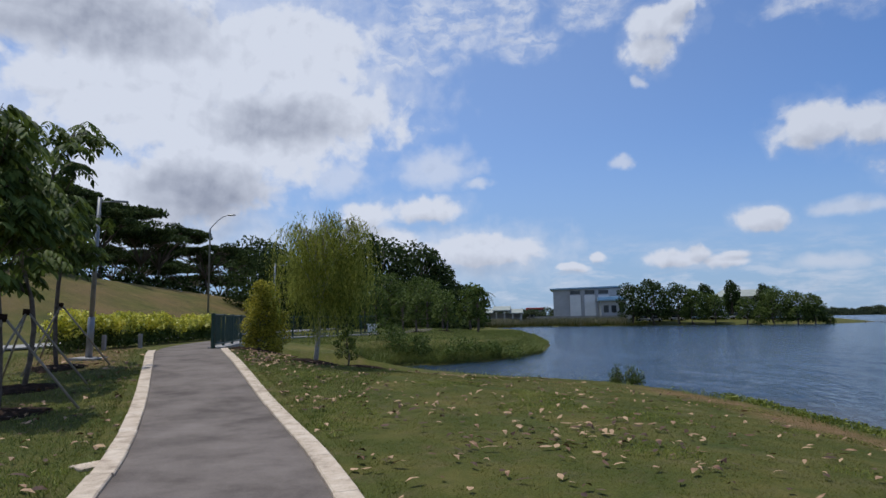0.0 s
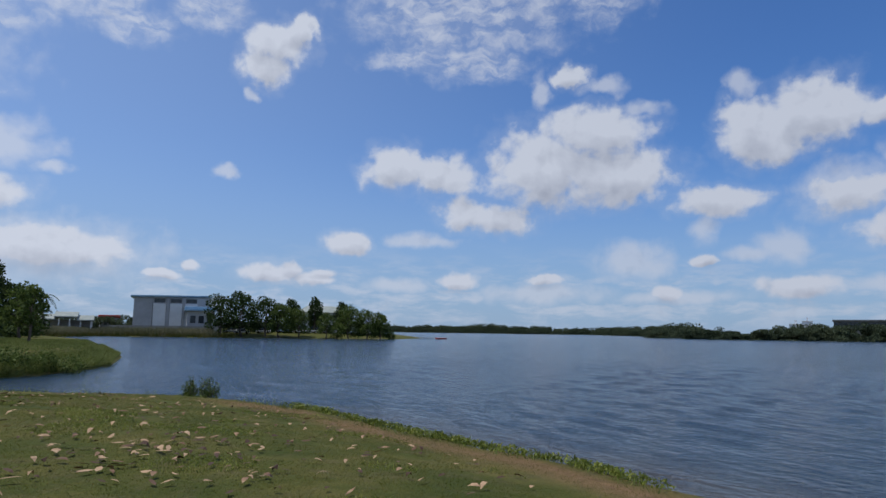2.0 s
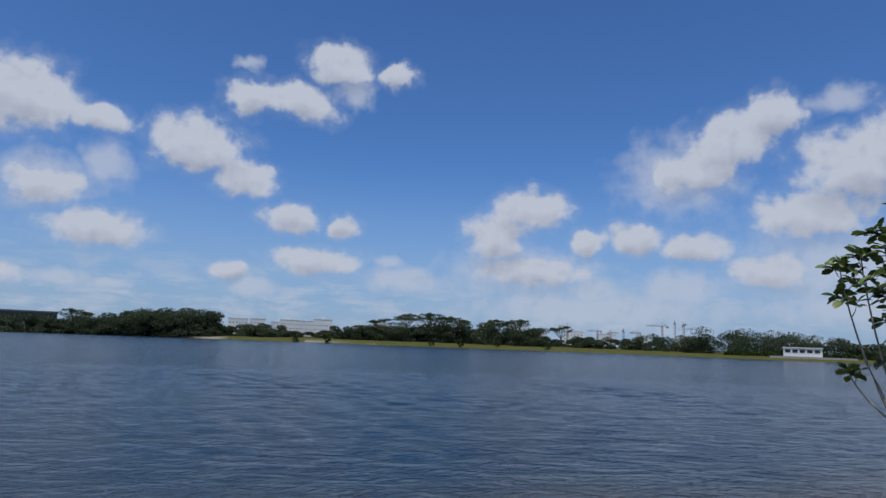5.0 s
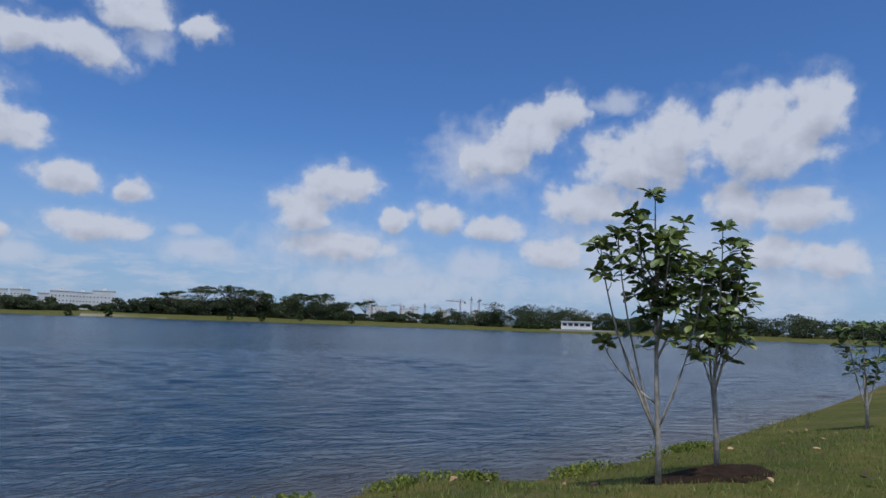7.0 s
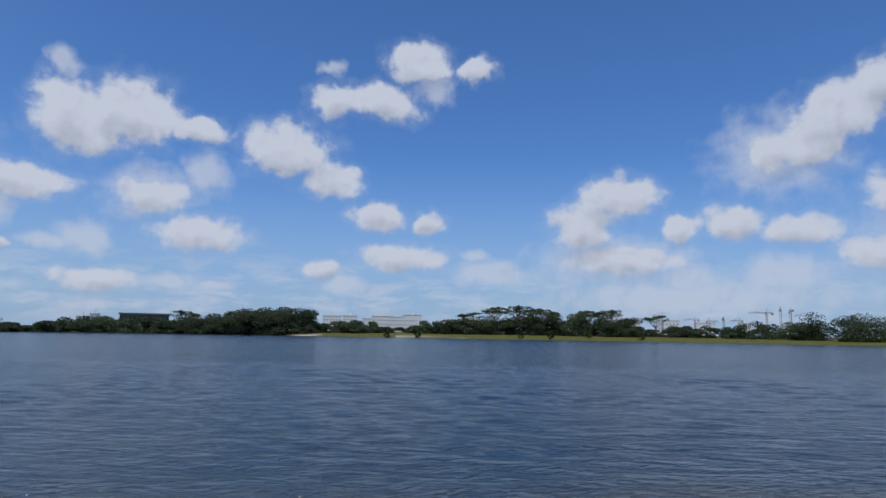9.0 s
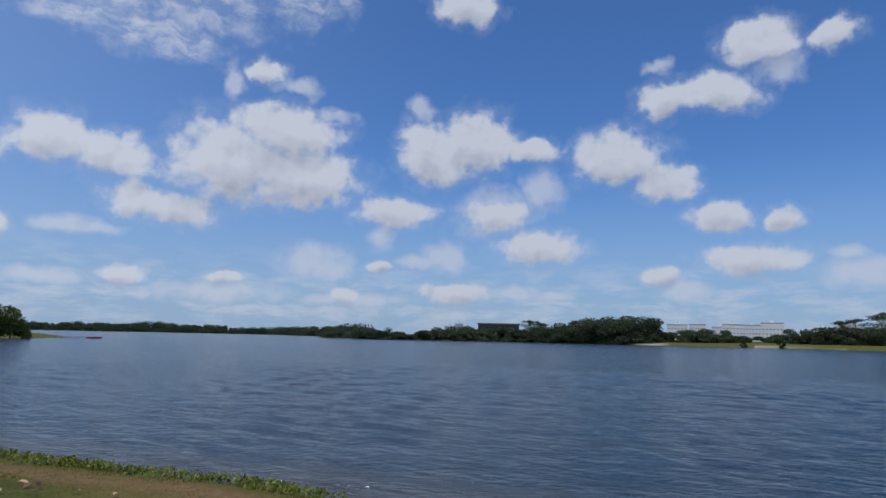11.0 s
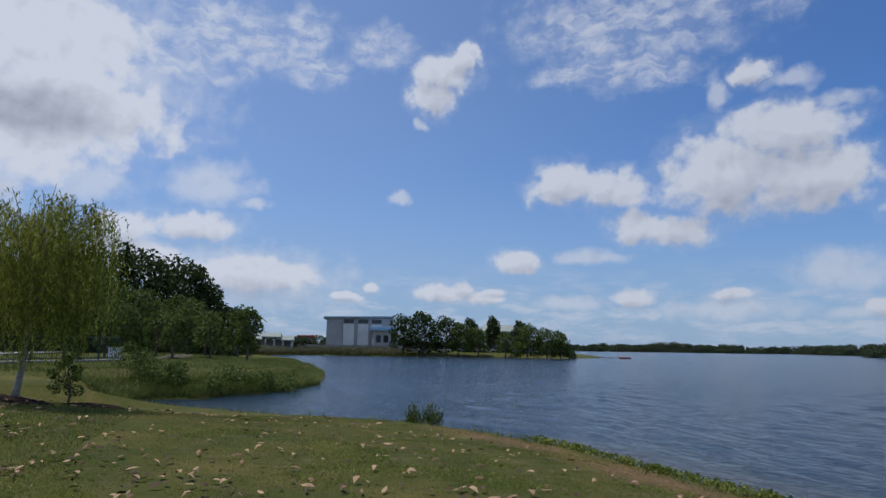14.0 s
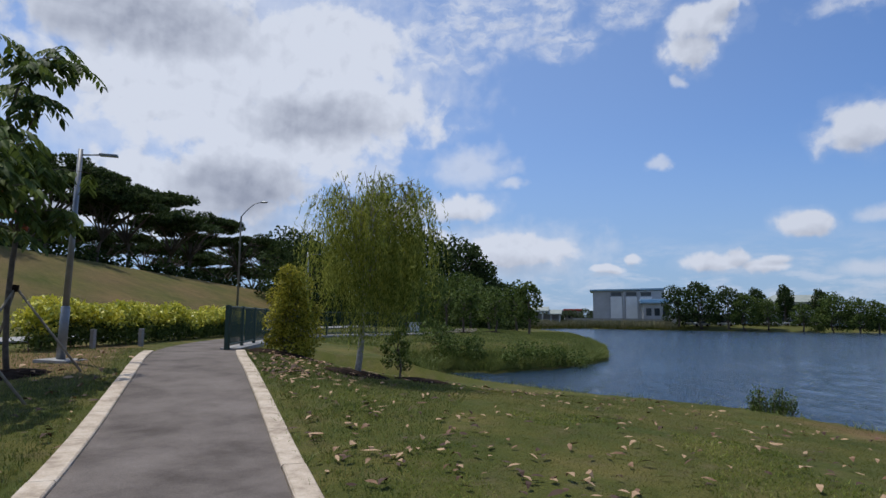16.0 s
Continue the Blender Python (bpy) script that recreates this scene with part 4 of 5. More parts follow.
def railing():
    t = thing("railing", (0, 0, 0), "dark green painted steel railing beside the path", "railing")
    line = curve(np.array([(-10.2, 21.75), (-10.75, 24), (-11.85, 28.6), (-12.3, 33.0), (-11.2, 37.4), (-8.3, 41.7)], float), 0.14)
    rest = [(x, y, float(path_height(y))) for x, y in line]
    for k in range(0, len(rest), 14):
        x, y, z = rest[k]
        w = 0.045 if k else 0.06
        box_part("post", (x - w, x + w, y - w, y + w, z - 0.2, z + 1.27), "green_metal", t, bevel=0.008)
    for up, name in ((1.22, "top_rail"), (0.16, "bottom_rail")):
        tubes(name, [([(x, y, z + up) for x, y, z in rest], [0.028] * len(rest))], "green_metal", t, sides=6)
    me = bpy.data.meshes.new("baluster")
    bm = bmesh.new()
    box(bm, -0.009, 0.009, -0.009, 0.009, 0.16, 1.22)
    bm.to_mesh(me)
    bm.free()
    me.materials.append(M["green_metal"])
    for k, (x, y, z) in enumerate(rest):
        if k % 14:
            o = new("baluster", me)
            o.parent = t
            o.location = (x, y, z)


railing()


def headwall():
    # concrete plinth under the railing above the inlet
    line = curve(np.array([(-9.98, 21.9), (-10.55, 24), (-11.65, 28.6), (-12.1, 33.0), (-11.0, 37.4), (-8.1, 41.7)], float), 0.5)
    verts, faces = [], []
    n = len(line)
    d = np.gradient(line, axis=0)
    d /= np.linalg.norm(d, axis=1)[:, None]
    for (x, y), (dx, dy) in zip(line, d):
        z = float(path_height(y))
        for off, up in ((-0.45, -1.2), (-0.45, 0.06), (0.12, 0.06), (0.12, -1.6)):
            verts.append((x + dy * off, y - dx * off, z + up))
    for i in range(n - 1):
        for j in range(3):
            k = i * 4 + j
            faces.append((k, k + 1, k + 5, k + 4))
    faces += [(3, 2, 1, 0), tuple(len(verts) - 4 + j for j in range(4))]
    tagged(link_mesh("headwall", verts, faces, "concrete"), "grey stained concrete plinth below the green railing", "wall", kind="structure")


headwall()


def park_lamp(at, lean=0.0):
    t = thing("park_lamp", at, "slim grey steel park lamp post with a flat lamp head", "lamp post")
    t.matrix_world = pose(*at, 0, lean, 0)
    box_part("footing", (-0.42, 0.42, -0.35, 0.35, -0.25, 0.05), "concrete", t, "pale concrete footing", bevel=0.02)
    tubes("pole", [([(0, 0, 0.03), (0, 0, 1.25), (0, 0, 1.27)], [0.1, 0.1, 0.075]), ([(0, 0, 1.26), (0, 0, 5.0)], [0.075, 0.055])], "galvanised", t, sides=12)
    d = Vector((0.93, 0.36, 0)).normalized()
    tubes("arm", [([(0, 0, 4.86), tuple(d * 0.45 + Vector((0, 0, 4.9)))], [0.022, 0.018])], "galvanised", t, sides=8)
    bm = bmesh.new()
    box(bm, -0.2, 0.2, -0.07, 0.07, -0.03, 0.03, 0.012)
    bmesh.ops.transform(bm, matrix=Matrix.Translation(d * 0.62 + Vector((0, 0, 4.9))) @ Matrix.Rotation(math.atan2(d.y, d.x), 4, "Z"), verts=bm.verts)
    part("lamp_head", bm, "galvanised", t, "flat dark lamp head")


park_lamp(at_ground(-12.5, 18.3), 1.4)
park_lamp(at_ground(-15.6, 42.6))


def street_lamp(at, height, turn):
    t = thing("street_lamp", at, "tall grey street lamp with a curved arm by the road", "street lamp", turn=turn)
    pts = [(0, 0, -0.3), (0, 0, height * 0.86)] + [(1.9 * u, 0, height * (0.86 + 0.14 * math.sin(u * math.pi / 2))) for u in (0.15, 0.4, 0.7, 1.0)]
    tubes("pole", [(pts, [0.11, 0.08, 0.06, 0.05, 0.045, 0.04])], "galvanised", t, sides=10)
    bm = bmesh.new()
    bmesh.ops.create_uvsphere(bm, u_segments=12, v_segments=8, radius=1, matrix=Matrix.Translation((2.25, 0, height + 0.02)) @ Matrix.Diagonal((0.45, 0.16, 0.1, 1)))
    part("lamp_head", bm, "galvanised", t, "rounded grey lamp head")


street_lamp(at_ground(-30.4, 63.5), 10.3, 5)
for x, y in ((-52, 44), (-52, 58), (-50, 88)):
    t = thing("street_lamp", at_ground(x, y), "plain thin lamp post behind the bank trees", "street lamp")
    tubes("pole", [([(0, 0, -0.3), (0, 0, 5.5)], [0.09, 0.06])], "galvanised", t, sides=8)


# ---- the near young trees ----
def leaf_mesh(name, length, width, mat, obovate=True):
    # one broad leaf along +x, folded on its midrib and curved down to its tip
    prof = ((0.0, 0.03), (0.3, 0.3), (0.62, 0.5), (0.85, 0.38), (1.0, 0.02)) if obovate else ((0.0, 0.03), (0.25, 0.42), (0.5, 0.5), (0.78, 0.3), (1.0, 0.01))
    verts, faces = [], []
    for u, w in prof:
        z = -0.22 * length * u * u
        verts += [(u * length, -w * width, z + 0.25 * w * width), (u * length, 0, z), (u * length, w * width, z + 0.25 * w * width)]
    for i in range(len(prof) - 1):
        k = i * 3
        faces += [(k, k + 1, k + 4, k + 3), (k + 1, k + 2, k + 5, k + 4)]
    me = bpy.data.meshes.new(name)
    me.from_pydata(verts, [], faces)
    me.materials.append(M[mat])
    return me


def aimed(p, d, roll, size):
    x = Vector(d).normalized()
    y = Vector((0, 0, 1)).cross(x)
    y = y.normalized() if y.length > 1e-3 else Vector((0, 1, 0))
    z = x.cross(y)
    m = Matrix((x, y, z)).transposed().to_4x4()
    return Matrix.Translation(p) @ m @ Matrix.Rotation(roll, 4, "X") @ Matrix.Diagonal((size, size, size, 1))


def merged_leaves(name, me, poses, mat, parent):
    base = np.array([v.co for v in me.vertices])
    faces = [tuple(p.vertices) for p in me.polygons]
    verts, out = [], []
    for m in poses:
        a = np.array(m)
        k = len(verts) * len(base)
        verts.append(base @ a[:3, :3].T + a[:3, 3])
        out += [tuple(i + k for i in f) for f in faces]
    return link_mesh(name, np.vstack(verts), out, mat, parent)


def whorl(p, n, axis_dir, spread=1.0):
    out = []
    a0 = rng.uniform(0, 6.28)
    ax = Vector(axis_dir).normalized()
    u = ax.orthogonal().normalized()
    w = ax.cross(u)
    for k in range(n):
        a = a0 + k * 2.4
        d = (u * math.cos(a) + w * math.sin(a)) * spread + ax * rng.uniform(-0.1, 0.8)
        out.append(aimed(Vector(p) + ax * rng.uniform(-0.05, 0.03), d, rng.normal() * 0.5, rng.uniform(0.7, 1.15)))
    return out


def broadleaf_sapling(at, view_right, leaders, label, bare=(), leaf_len=0.175, singles=280, whorls=13):
    # leaders: (foot height, across, deep, top, leafy from) for each upright limb
    t = thing("young_tree", at, label, "tree", "young trees by the water")
    R = np.array([view_right[0], view_right[1], 0.0])
    D = np.array([-view_right[1], view_right[0], 0.0])
    trunk_top = max(l[0] for l in leaders)
    tubes("trunk", [([(0, 0, -0.2), (0.0, 0.0, 0.5), (0.01, 0.01, 1.1), (0.01, 0.01, trunk_top)], [0.038, 0.033, 0.027, 0.016])], "pale_bark", t, "pale grey trunk")
    limbs, twigs, poses = [], [], []
    for foot, across, deep, top, leafy in leaders:
        tip = R * across + D * deep + np.array([0, 0, top])
        start = np.array([0.01, 0.01, foot])
        mid = start + (tip - start) * 0.5 + (R * across + D * deep) * 0.32
        n = 9
        pts = [(1 - u) ** 2 * start + 2 * u * (1 - u) * mid + u * u * tip for u in np.linspace(0, 1, n)]
        limbs.append((pts, list(np.linspace(0.017, 0.006, n))))
        count = max(2, round(whorls * (top - leafy) / 1.5))
        for k in range(count):
            z = leafy + (top - leafy) * (k + rng.uniform(0, 0.6)) / count
            u = np.clip((z - foot) / (top - foot), 0.05, 1)
            i = min(n - 2, int(u * (n - 1)))
            p = pts[i] + (pts[i + 1] - pts[i]) * (u * (n - 1) - i)
            d = unit(rng.normal(size=(1, 3)) * (1, 1, 0.25))[0]
            reach = rng.uniform(0.06, 0.36) * (1.1 - 0.7 * u)
            q = p + d * reach + np.array([0, 0, reach * 0.8])
            twigs.append(([p, p + d * reach * 0.6 + np.array([0, 0, reach * 0.3]), q], [0.006, 0.005, 0.004]))
            poses += whorl(q, 7, (d[0] * 0.5, d[1] * 0.5, 1.0))
        poses += whorl(tip, 8, (0, 0, 1))
    for foot, across, deep, top in bare:
        tip = R * across + D * deep + np.array([0, 0, top])
        limbs.append(([(0, 0, foot), tip * 0.6 + np.array([0, 0, foot * 0.45]), tip], [0.016, 0.011, 0.008]))
    tubes("limb", limbs, "pale_bark", t, sides=7)
    me = leaf_mesh("leaf", leaf_len, leaf_len * 0.52, "glossy_leaf")
    order = rng.permutation(len(poses))
    crown = tubes("crown", twigs, "bark", t, "glossy dark green leaves in whorls", sides=4)
    for k in order[:singles]:
        o = new("leaf", me)
        o.parent = crown
        o.matrix_basis = poses[k]
    if len(order) > singles:
        more = merged_leaves("foliage", me, [poses[k] for k in order[singles:]], "glossy_leaf", t)
        tagged(more, kind="stuff")
    return t


right = (-0.70, -0.714)
broadleaf_sapling(at_ground(6.66, -6.15), right, [
    (1.9, 0.03, 0.0, 2.92, 1.5), (2.3, -0.02, 0.05, 3.36, 3.28), (2.2, -0.22, 0.0, 3.12, 3.0), (0.5, -0.46, 0.05, 2.95, 2.3), (0.55, -0.66, -0.05, 2.8, 2.15), (0.9, -0.64, 0.05, 1.62, 1.4),
    (1.9, 0.24, 0.2, 2.95, 1.9), (1.8, -0.22, -0.2, 2.95, 2.1), (0.6, 0.5, -0.1, 2.4, 1.35), (1.7, 0.14, -0.25, 2.8, 1.7), (1.4, 0.34, 0.1, 2.55, 1.45), (1.5, 0.1, 0.2, 2.5, 1.5)],
    "slender young tree with pale stems and glossy leaves by the water", bare=((0.5, -0.48, 0.0, 1.75),), whorls=15)
broadleaf_sapling(at_ground(6.9, -7.35), (-0.75, -0.66), [
    (1.1, 0.12, 0.0, 3.12, 1.5), (1.0, -0.34, 0.1, 2.5, 1.4), (1.0, 0.34, -0.1, 2.8, 1.35), (0.6, -0.1, 0.2, 2.7, 1.3), (1.2, 0.08, -0.2, 2.5, 1.25), (1.2, 0.26, 0.1, 2.4, 1.2)],
    "slender young tree with glossy green leaves in a mulch bed", whorls=15)
broadleaf_sapling(at_ground(8.9, -13.8), (-0.8, -0.6), [(0.3, 0.0, 0.0, 2.0, 0.8), (0.4, -0.25, 0.1, 1.8, 0.7), (0.3, 0.3, 0.1, 1.9, 0.8)],
    "short young tree with glossy green leaves near the shore", whorls=9, singles=150)


def mulch(at, rx, ry, label, turn=0.0):
    # a low uneven heap of dark bark mulch
    n, rings = 26, 6
    verts, faces = [(0, 0, 0.09)], []
    for j in range(1, rings + 1):
        u = j / rings
        for k in range(n):
            a = 2 * math.pi * k / n
            wob = 1 + 0.09 * math.sin(3 * a + rx * 7) + 0.05 * rng.normal()
            x, y = rx * u * wob * math.cos(a), ry * u * wob * math.sin(a)
            g = float(land_height(np.array([at[0] + x]), np.array([at[1] + y]))[0]) - at[2]
            verts.append((x, y, g + 0.09 * (1 - u ** 2) - (0.03 if j == rings else 0) + rng.uniform(0, 0.025)))
    for k in range(n):
        faces.append((0, 1 + k, 1 + (k + 1) % n))
    for j in range(rings - 1):
        for k in range(n):
            a, b = 1 + j * n + k, 1 + j * n + (k + 1) % n
            faces.append((a, a + n, b + n, b))
    ob = link_mesh("mulch_bed", verts, faces, "soil")
    ob.location = at
    return tagged(ob, label, "mulch bed", "mulch beds")


for x, y, rx, ry in ((-5.85, 19.6, 0.85, 0.8), (-4.4, 20.9, 0.8, 0.6), (-12.1, 16.4, 0.75, 0.7), (-10.7, 13.4, 0.8, 0.7), (-8.9, 10.7, 0.8, 0.7), (-8.8, 22.2, 1.3, 0.7), (6.8, -7.15, 0.65, 0.95), (-6.3, 47.5, 0.8, 0.7), (-4.5, 52, 0.8, 0.7)):
    mulch(at_ground(x, y), rx, ry, "dark bark mulch round the foot of a tree")


def staked_tree(at, height, spread, lean, label, rust=True, leaves=300):
    # a young street tree with compound drooping leaves, held by three stakes
    t = thing("staked_tree", at, label, "tree", "staked young trees")
    top = np.array([lean[0], lean[1], height * 0.86])
    tubes("trunk", [limb_line((0, 0, -0.2), top * 0.5, 0.06, 0.05, 0, 4), limb_line(top * 0.5, top, 0.05, 0.02, 0, 5)], "bark", t)
    limbs = []
    me = leaf_mesh("leaflet", 0.27, 0.1, "mid_leaf", False)
    poses, rusty = [], []
    for k in range(24):
        u = rng.uniform(0.42, 1.0)
        ang = k * 2.4 + rng.uniform(-0.4, 0.4)
        p = top * u
        r = spread * (1.15 - 0.55 * u) * rng.uniform(0.45, 1.1)
        tip = p + np.array([math.cos(ang) * r, math.sin(ang) * r, height * rng.uniform(0.02, 0.17)])
        pts, rad = limb_line(p, tip, 0.018, 0.005, 0.12, 5)
        limbs.append((pts, rad))
        for j in range(4):
            w = 0.4 + 0.6 * j / 3
            q = np.array(p) + (tip - p) * w + np.array([0, 0, 0.12 * math.sin(math.pi * w)])
            for s in range(2):
                a = rng.uniform(0, 6.28)
                stem = np.array([math.cos(a), math.sin(a), -0.15])
                for i in range(5):
                    c = q + stem * (0.08 + 0.09 * i) - np.array([0, 0, 0.012 * i * i])
                    for side in (-1, 1):
                        d = stem * 0.6 + np.array([-stem[1], stem[0], 0]) * side - np.array([0, 0, 0.7])
                        m = aimed(Vector(c), d, rng.normal() * 0.4, rng.uniform(0.7, 1.15))
                        (rusty if rust and k in (4, 9) and rng.uniform() < 0.7 else poses).append(m)
    tubes("limb", limbs, "bark", t, sides=5)
    merged_leaves("crown", me, poses, "mid_leaf", t)
    if rusty:
        tagged(merged_leaves("red_leaves", me, rusty, "rust_leaf", t), "withered red leaves")
    for k in range(3):
        a = 0.5 + k * 2.1
        foot = (math.cos(a) * 1.35, math.sin(a) * 1.35)
        g = float(land_height(np.array([at[0] + foot[0]]), np.array([at[1] + foot[1]]))[0]) - at[2]
        tubes("stake", [([(foot[0], foot[1], g - 0.1), (0.02, 0.0, 1.75)], [0.024, 0.024])], "stake", t, "grey timber stake")
    tubes("tie", [([(0, 0, 1.66), (0.01, 0, 1.8)], [0.075, 0.075])], "soil", t, "dark rubber tie")
    return t


staked_tree(at_ground(-12.1, 16.4), 7.5, 1.75, (0.05, -0.1), "staked young tree with drooping leaves, some withered red")
staked_tree(at_ground(-10.7, 13.4), 6.0, 1.7, (-0.25, 0.1), "staked young tree with drooping green leaves", False)
staked_tree(at_ground(-9.0, 10.7), 5.9, 1.3, (-0.35, 0.0), "staked thin young tree with drooping green leaves", False)


# ---- grass, litter, shore plants ----
def blades(name, xy, height, width, mat, label, lean=0.35, category="grass"):
    n = len(xy)
    z = land_height(xy[:, 0], xy[:, 1])
    root = np.stack([xy[:, 0], xy[:, 1], z - 0.01], 1)
    a = rng.uniform(0, 2 * np.pi, n)
    side = np.stack([np.cos(a), np.sin(a), np.zeros(n)], 1) * (width * rng.uniform(0.6, 1.4, n))[:, None]
    h = (height * rng.uniform(0.5, 1.3, n))[:, None]
    tip = root + np.concatenate([rng.normal(size=(n, 2)) * lean, np.ones((n, 1))], 1) * h
    v = np.stack([root - side, root + side, tip], 1).reshape(-1, 3)
    return tagged(quads_mesh(name, v, 3, mat), label, category, kind="stuff")


def lawn_points(n, x0, x1, y0, y1, gap=1.32, shore=0.5):
    xy = np.stack([rng.uniform(x0, x1, n), rng.uniform(y0, y1, n)], 1)
    keep = (np.abs(beside_path(xy[:, 0], xy[:, 1])) > gap) & (shore_distance(xy[:, 0], xy[:, 1]) > shore)
    return xy[keep]


def patchy(xy, scale, cut):
    k = np.array([noise.noise((x * scale, y * scale, 3.0)) for x, y in xy])
    return xy[k > cut]


blades("grass", patchy(lawn_points(300000, -10, 9, 3, 24), 0.9, -0.35), 0.026, 0.006, "blade", "short mown lawn grass", 0.9)
blades("grass", lawn_points(30000, 4, 13, -14, 3, shore=0.2), 0.07, 0.006, "bank_grass", "short green grass by the shore")
blades("grass", patchy(lawn_points(110000, -6, 6, 4, 17), 0.55, 0.2), 0.045, 0.006, "weed", "lusher green tufts in the lawn", 0.7)
blades("grass", lawn_points(70000, -16, -3, 5, 22), 0.06, 0.007, "bank_grass", "short green grass under the young trees")


def edge_points(n, y0, y1):
    xy = np.stack([rng.uniform(-12, 3, n), rng.uniform(y0, y1, n)], 1)
    d = np.abs(beside_path(xy[:, 0], xy[:, 1]))
    return xy[(d > 1.2) & (d < 1.38)]


blades("grass", patchy(edge_points(120000, 2, 22), 2.5, -0.1) , 0.1, 0.006, "bank_grass", "grass creeping over the kerb's edge", 0.7)


def shore_points(n, x0, x1, y0, y1, lo, hi):
    xy = np.stack([rng.uniform(x0, x1, n), rng.uniform(y0, y1, n)], 1)
    d = shore_distance(xy[:, 0], xy[:, 1])
    return xy[(d > lo) & (d < hi)]


blades("shore_grass", patchy(shore_points(60000, -5, 14, -18, 30, 0.0, 0.75), 0.8, -0.05), 0.16, 0.009, "bank_grass", "ragged bright grass along the water's edge", 0.5)
blades("shore_grass", shore_points(90000, -8, 4, 33.5, 48, -0.2, 0.5), 0.4, 0.016, "bank_grass", "long grass overhanging the water round the spit", 0.7)
blades("shore_grass", shore_points(300000, -14, 6, 31.5, 62, -0.1, 1.3), 0.28, 0.014, "bank_grass", "long rank grass on the edge of the spit", 0.4)
blades("grass", shore_points(120000, -14, 6, 31, 75, 1.0, 14), 0.09, 0.018, "bank_grass", "rough green grass on the spit")
thicket("undergrowth", [(x + rng.normal() * 0.4, y + rng.normal() * 0.3) for x, y in ((-4.2, 36.0), (-5.0, 36.4), (-3.0, 36.6), (-6.0, 37.2), (-1.4, 38.0), (-0.6, 38.8), (-7.0, 37.8), (-2.2, 36.9), (-4.6, 37.0), (-5.6, 36.0), (0.4, 39.8))], 1.15, "dark green bushes on the edge of the spit", "mid_leaf", 420, 0.14)
blades("shore_grass", shore_points(260000, -16, 36, 150, 215, 0.2, 7.0), 1.5, 0.09, "reed", "dry reeds along the far bay", 0.25, "reeds")
blades("shore_grass", shore_points(60000, -14, 40, 160, 215, -1.0, 1.6), 1.0, 0.09, "blade", "green reeds along the far bay", 0.25, "reeds")


weeds = shore_points(14000, 5, 12, -12, 18, -0.05, 0.4)
weeds = patchy(weeds, 0.8, -0.15)[:900]
wz = land_height(weeds[:, 0], weeds[:, 1])
weed_leaves = np.vstack([cloud_of(14, (x, y, z + 0.05), (0.15, 0.15, rng.uniform(0.04, 0.13)), 0.2) for (x, y), z in zip(weeds, wz)])
tagged(quads_mesh("shore_weeds", leaf_cards(weed_leaves, 0.08, 0.035, up=0.8), 4, "weed"), "bright lime-green weeds along the water's edge", "weeds", kind="stuff")


def waterside_bush():
    t = thing("waterside_bush", at_ground(4.25, 22.35), "small clump of dark upright leafy shoots at the water's edge", "bush")
    stems, cs = [], []
    for k in range(60):
        x, y = (0.26 if k % 2 else -0.26) + rng.normal() * 0.1, rng.normal() * 0.13
        tip = np.array([x * 1.25, y * 1.5, rng.uniform(0.2, 0.74)])
        stems.append(limb_line((x, y, -0.1), tip, 0.008, 0.003, 0, 3))
        u = np.linspace(0.2, 1, 26)[:, None]
        cs.append(np.array([x, y, 0]) + (tip - np.array([x, y, 0])) * u + rng.normal(size=(26, 3)) * 0.045)
    tubes("stem", stems, "bark", t, sides=4)
    quads_mesh("foliage", leaf_cards(np.vstack(cs), 0.1, 0.028, up=1.2), 4, "mid_leaf", t)


waterside_bush()


def litter(name, xy, length, width, label):
    # curled dry leaves lying on the grass
    n = len(xy)
    z = land_height(xy[:, 0], xy[:, 1]) + 0.03
    a = rng.uniform(0, 2 * np.pi, n)
    d = np.stack([np.cos(a), np.sin(a), rng.normal(size=n) * 0.12], 1)
    s = np.stack([-np.sin(a), np.cos(a), rng.normal(size=n) * 0.25], 1)
    L = (length * rng.uniform(0.5, 1.4, n))[:, None]
    W = (width * rng.uniform(0.6, 1.3, n))[:, None]
    c = np.stack([xy[:, 0], xy[:, 1], z], 1)
    up = np.array([0, 0, 1.0])
    curl = (rng.uniform(0.2, 0.95, n))[:, None]
    v = np.empty((n, 6, 3))
    v[:, 0] = c - d * L * 0.5 + up * L * 0.12
    v[:, 1] = c - d * L * 0.15 + s * W * 0.5 + up * W * curl
    v[:, 2] = c + d * L * 0.2 + s * W * 0.45 + up * W * curl
    v[:, 3] = c + d * L * 0.5 + up * L * 0.08
    v[:, 4] = c + d * L * 0.2 - s * W * 0.45 + up * W * curl
    v[:, 5] = c - d * L * 0.15 - s * W * 0.5 + up * W * curl
    faces = []
    for k in range(n):
        b = k * 6
        faces += [(b, b + 1, b + 5), (b + 1, b + 2, b + 4, b + 5), (b + 2, b + 3, b + 4)]
    return tagged(link_mesh(name, v.reshape(-1, 3), faces, "dry_leaf"), label, "fallen leaves", kind="stuff")


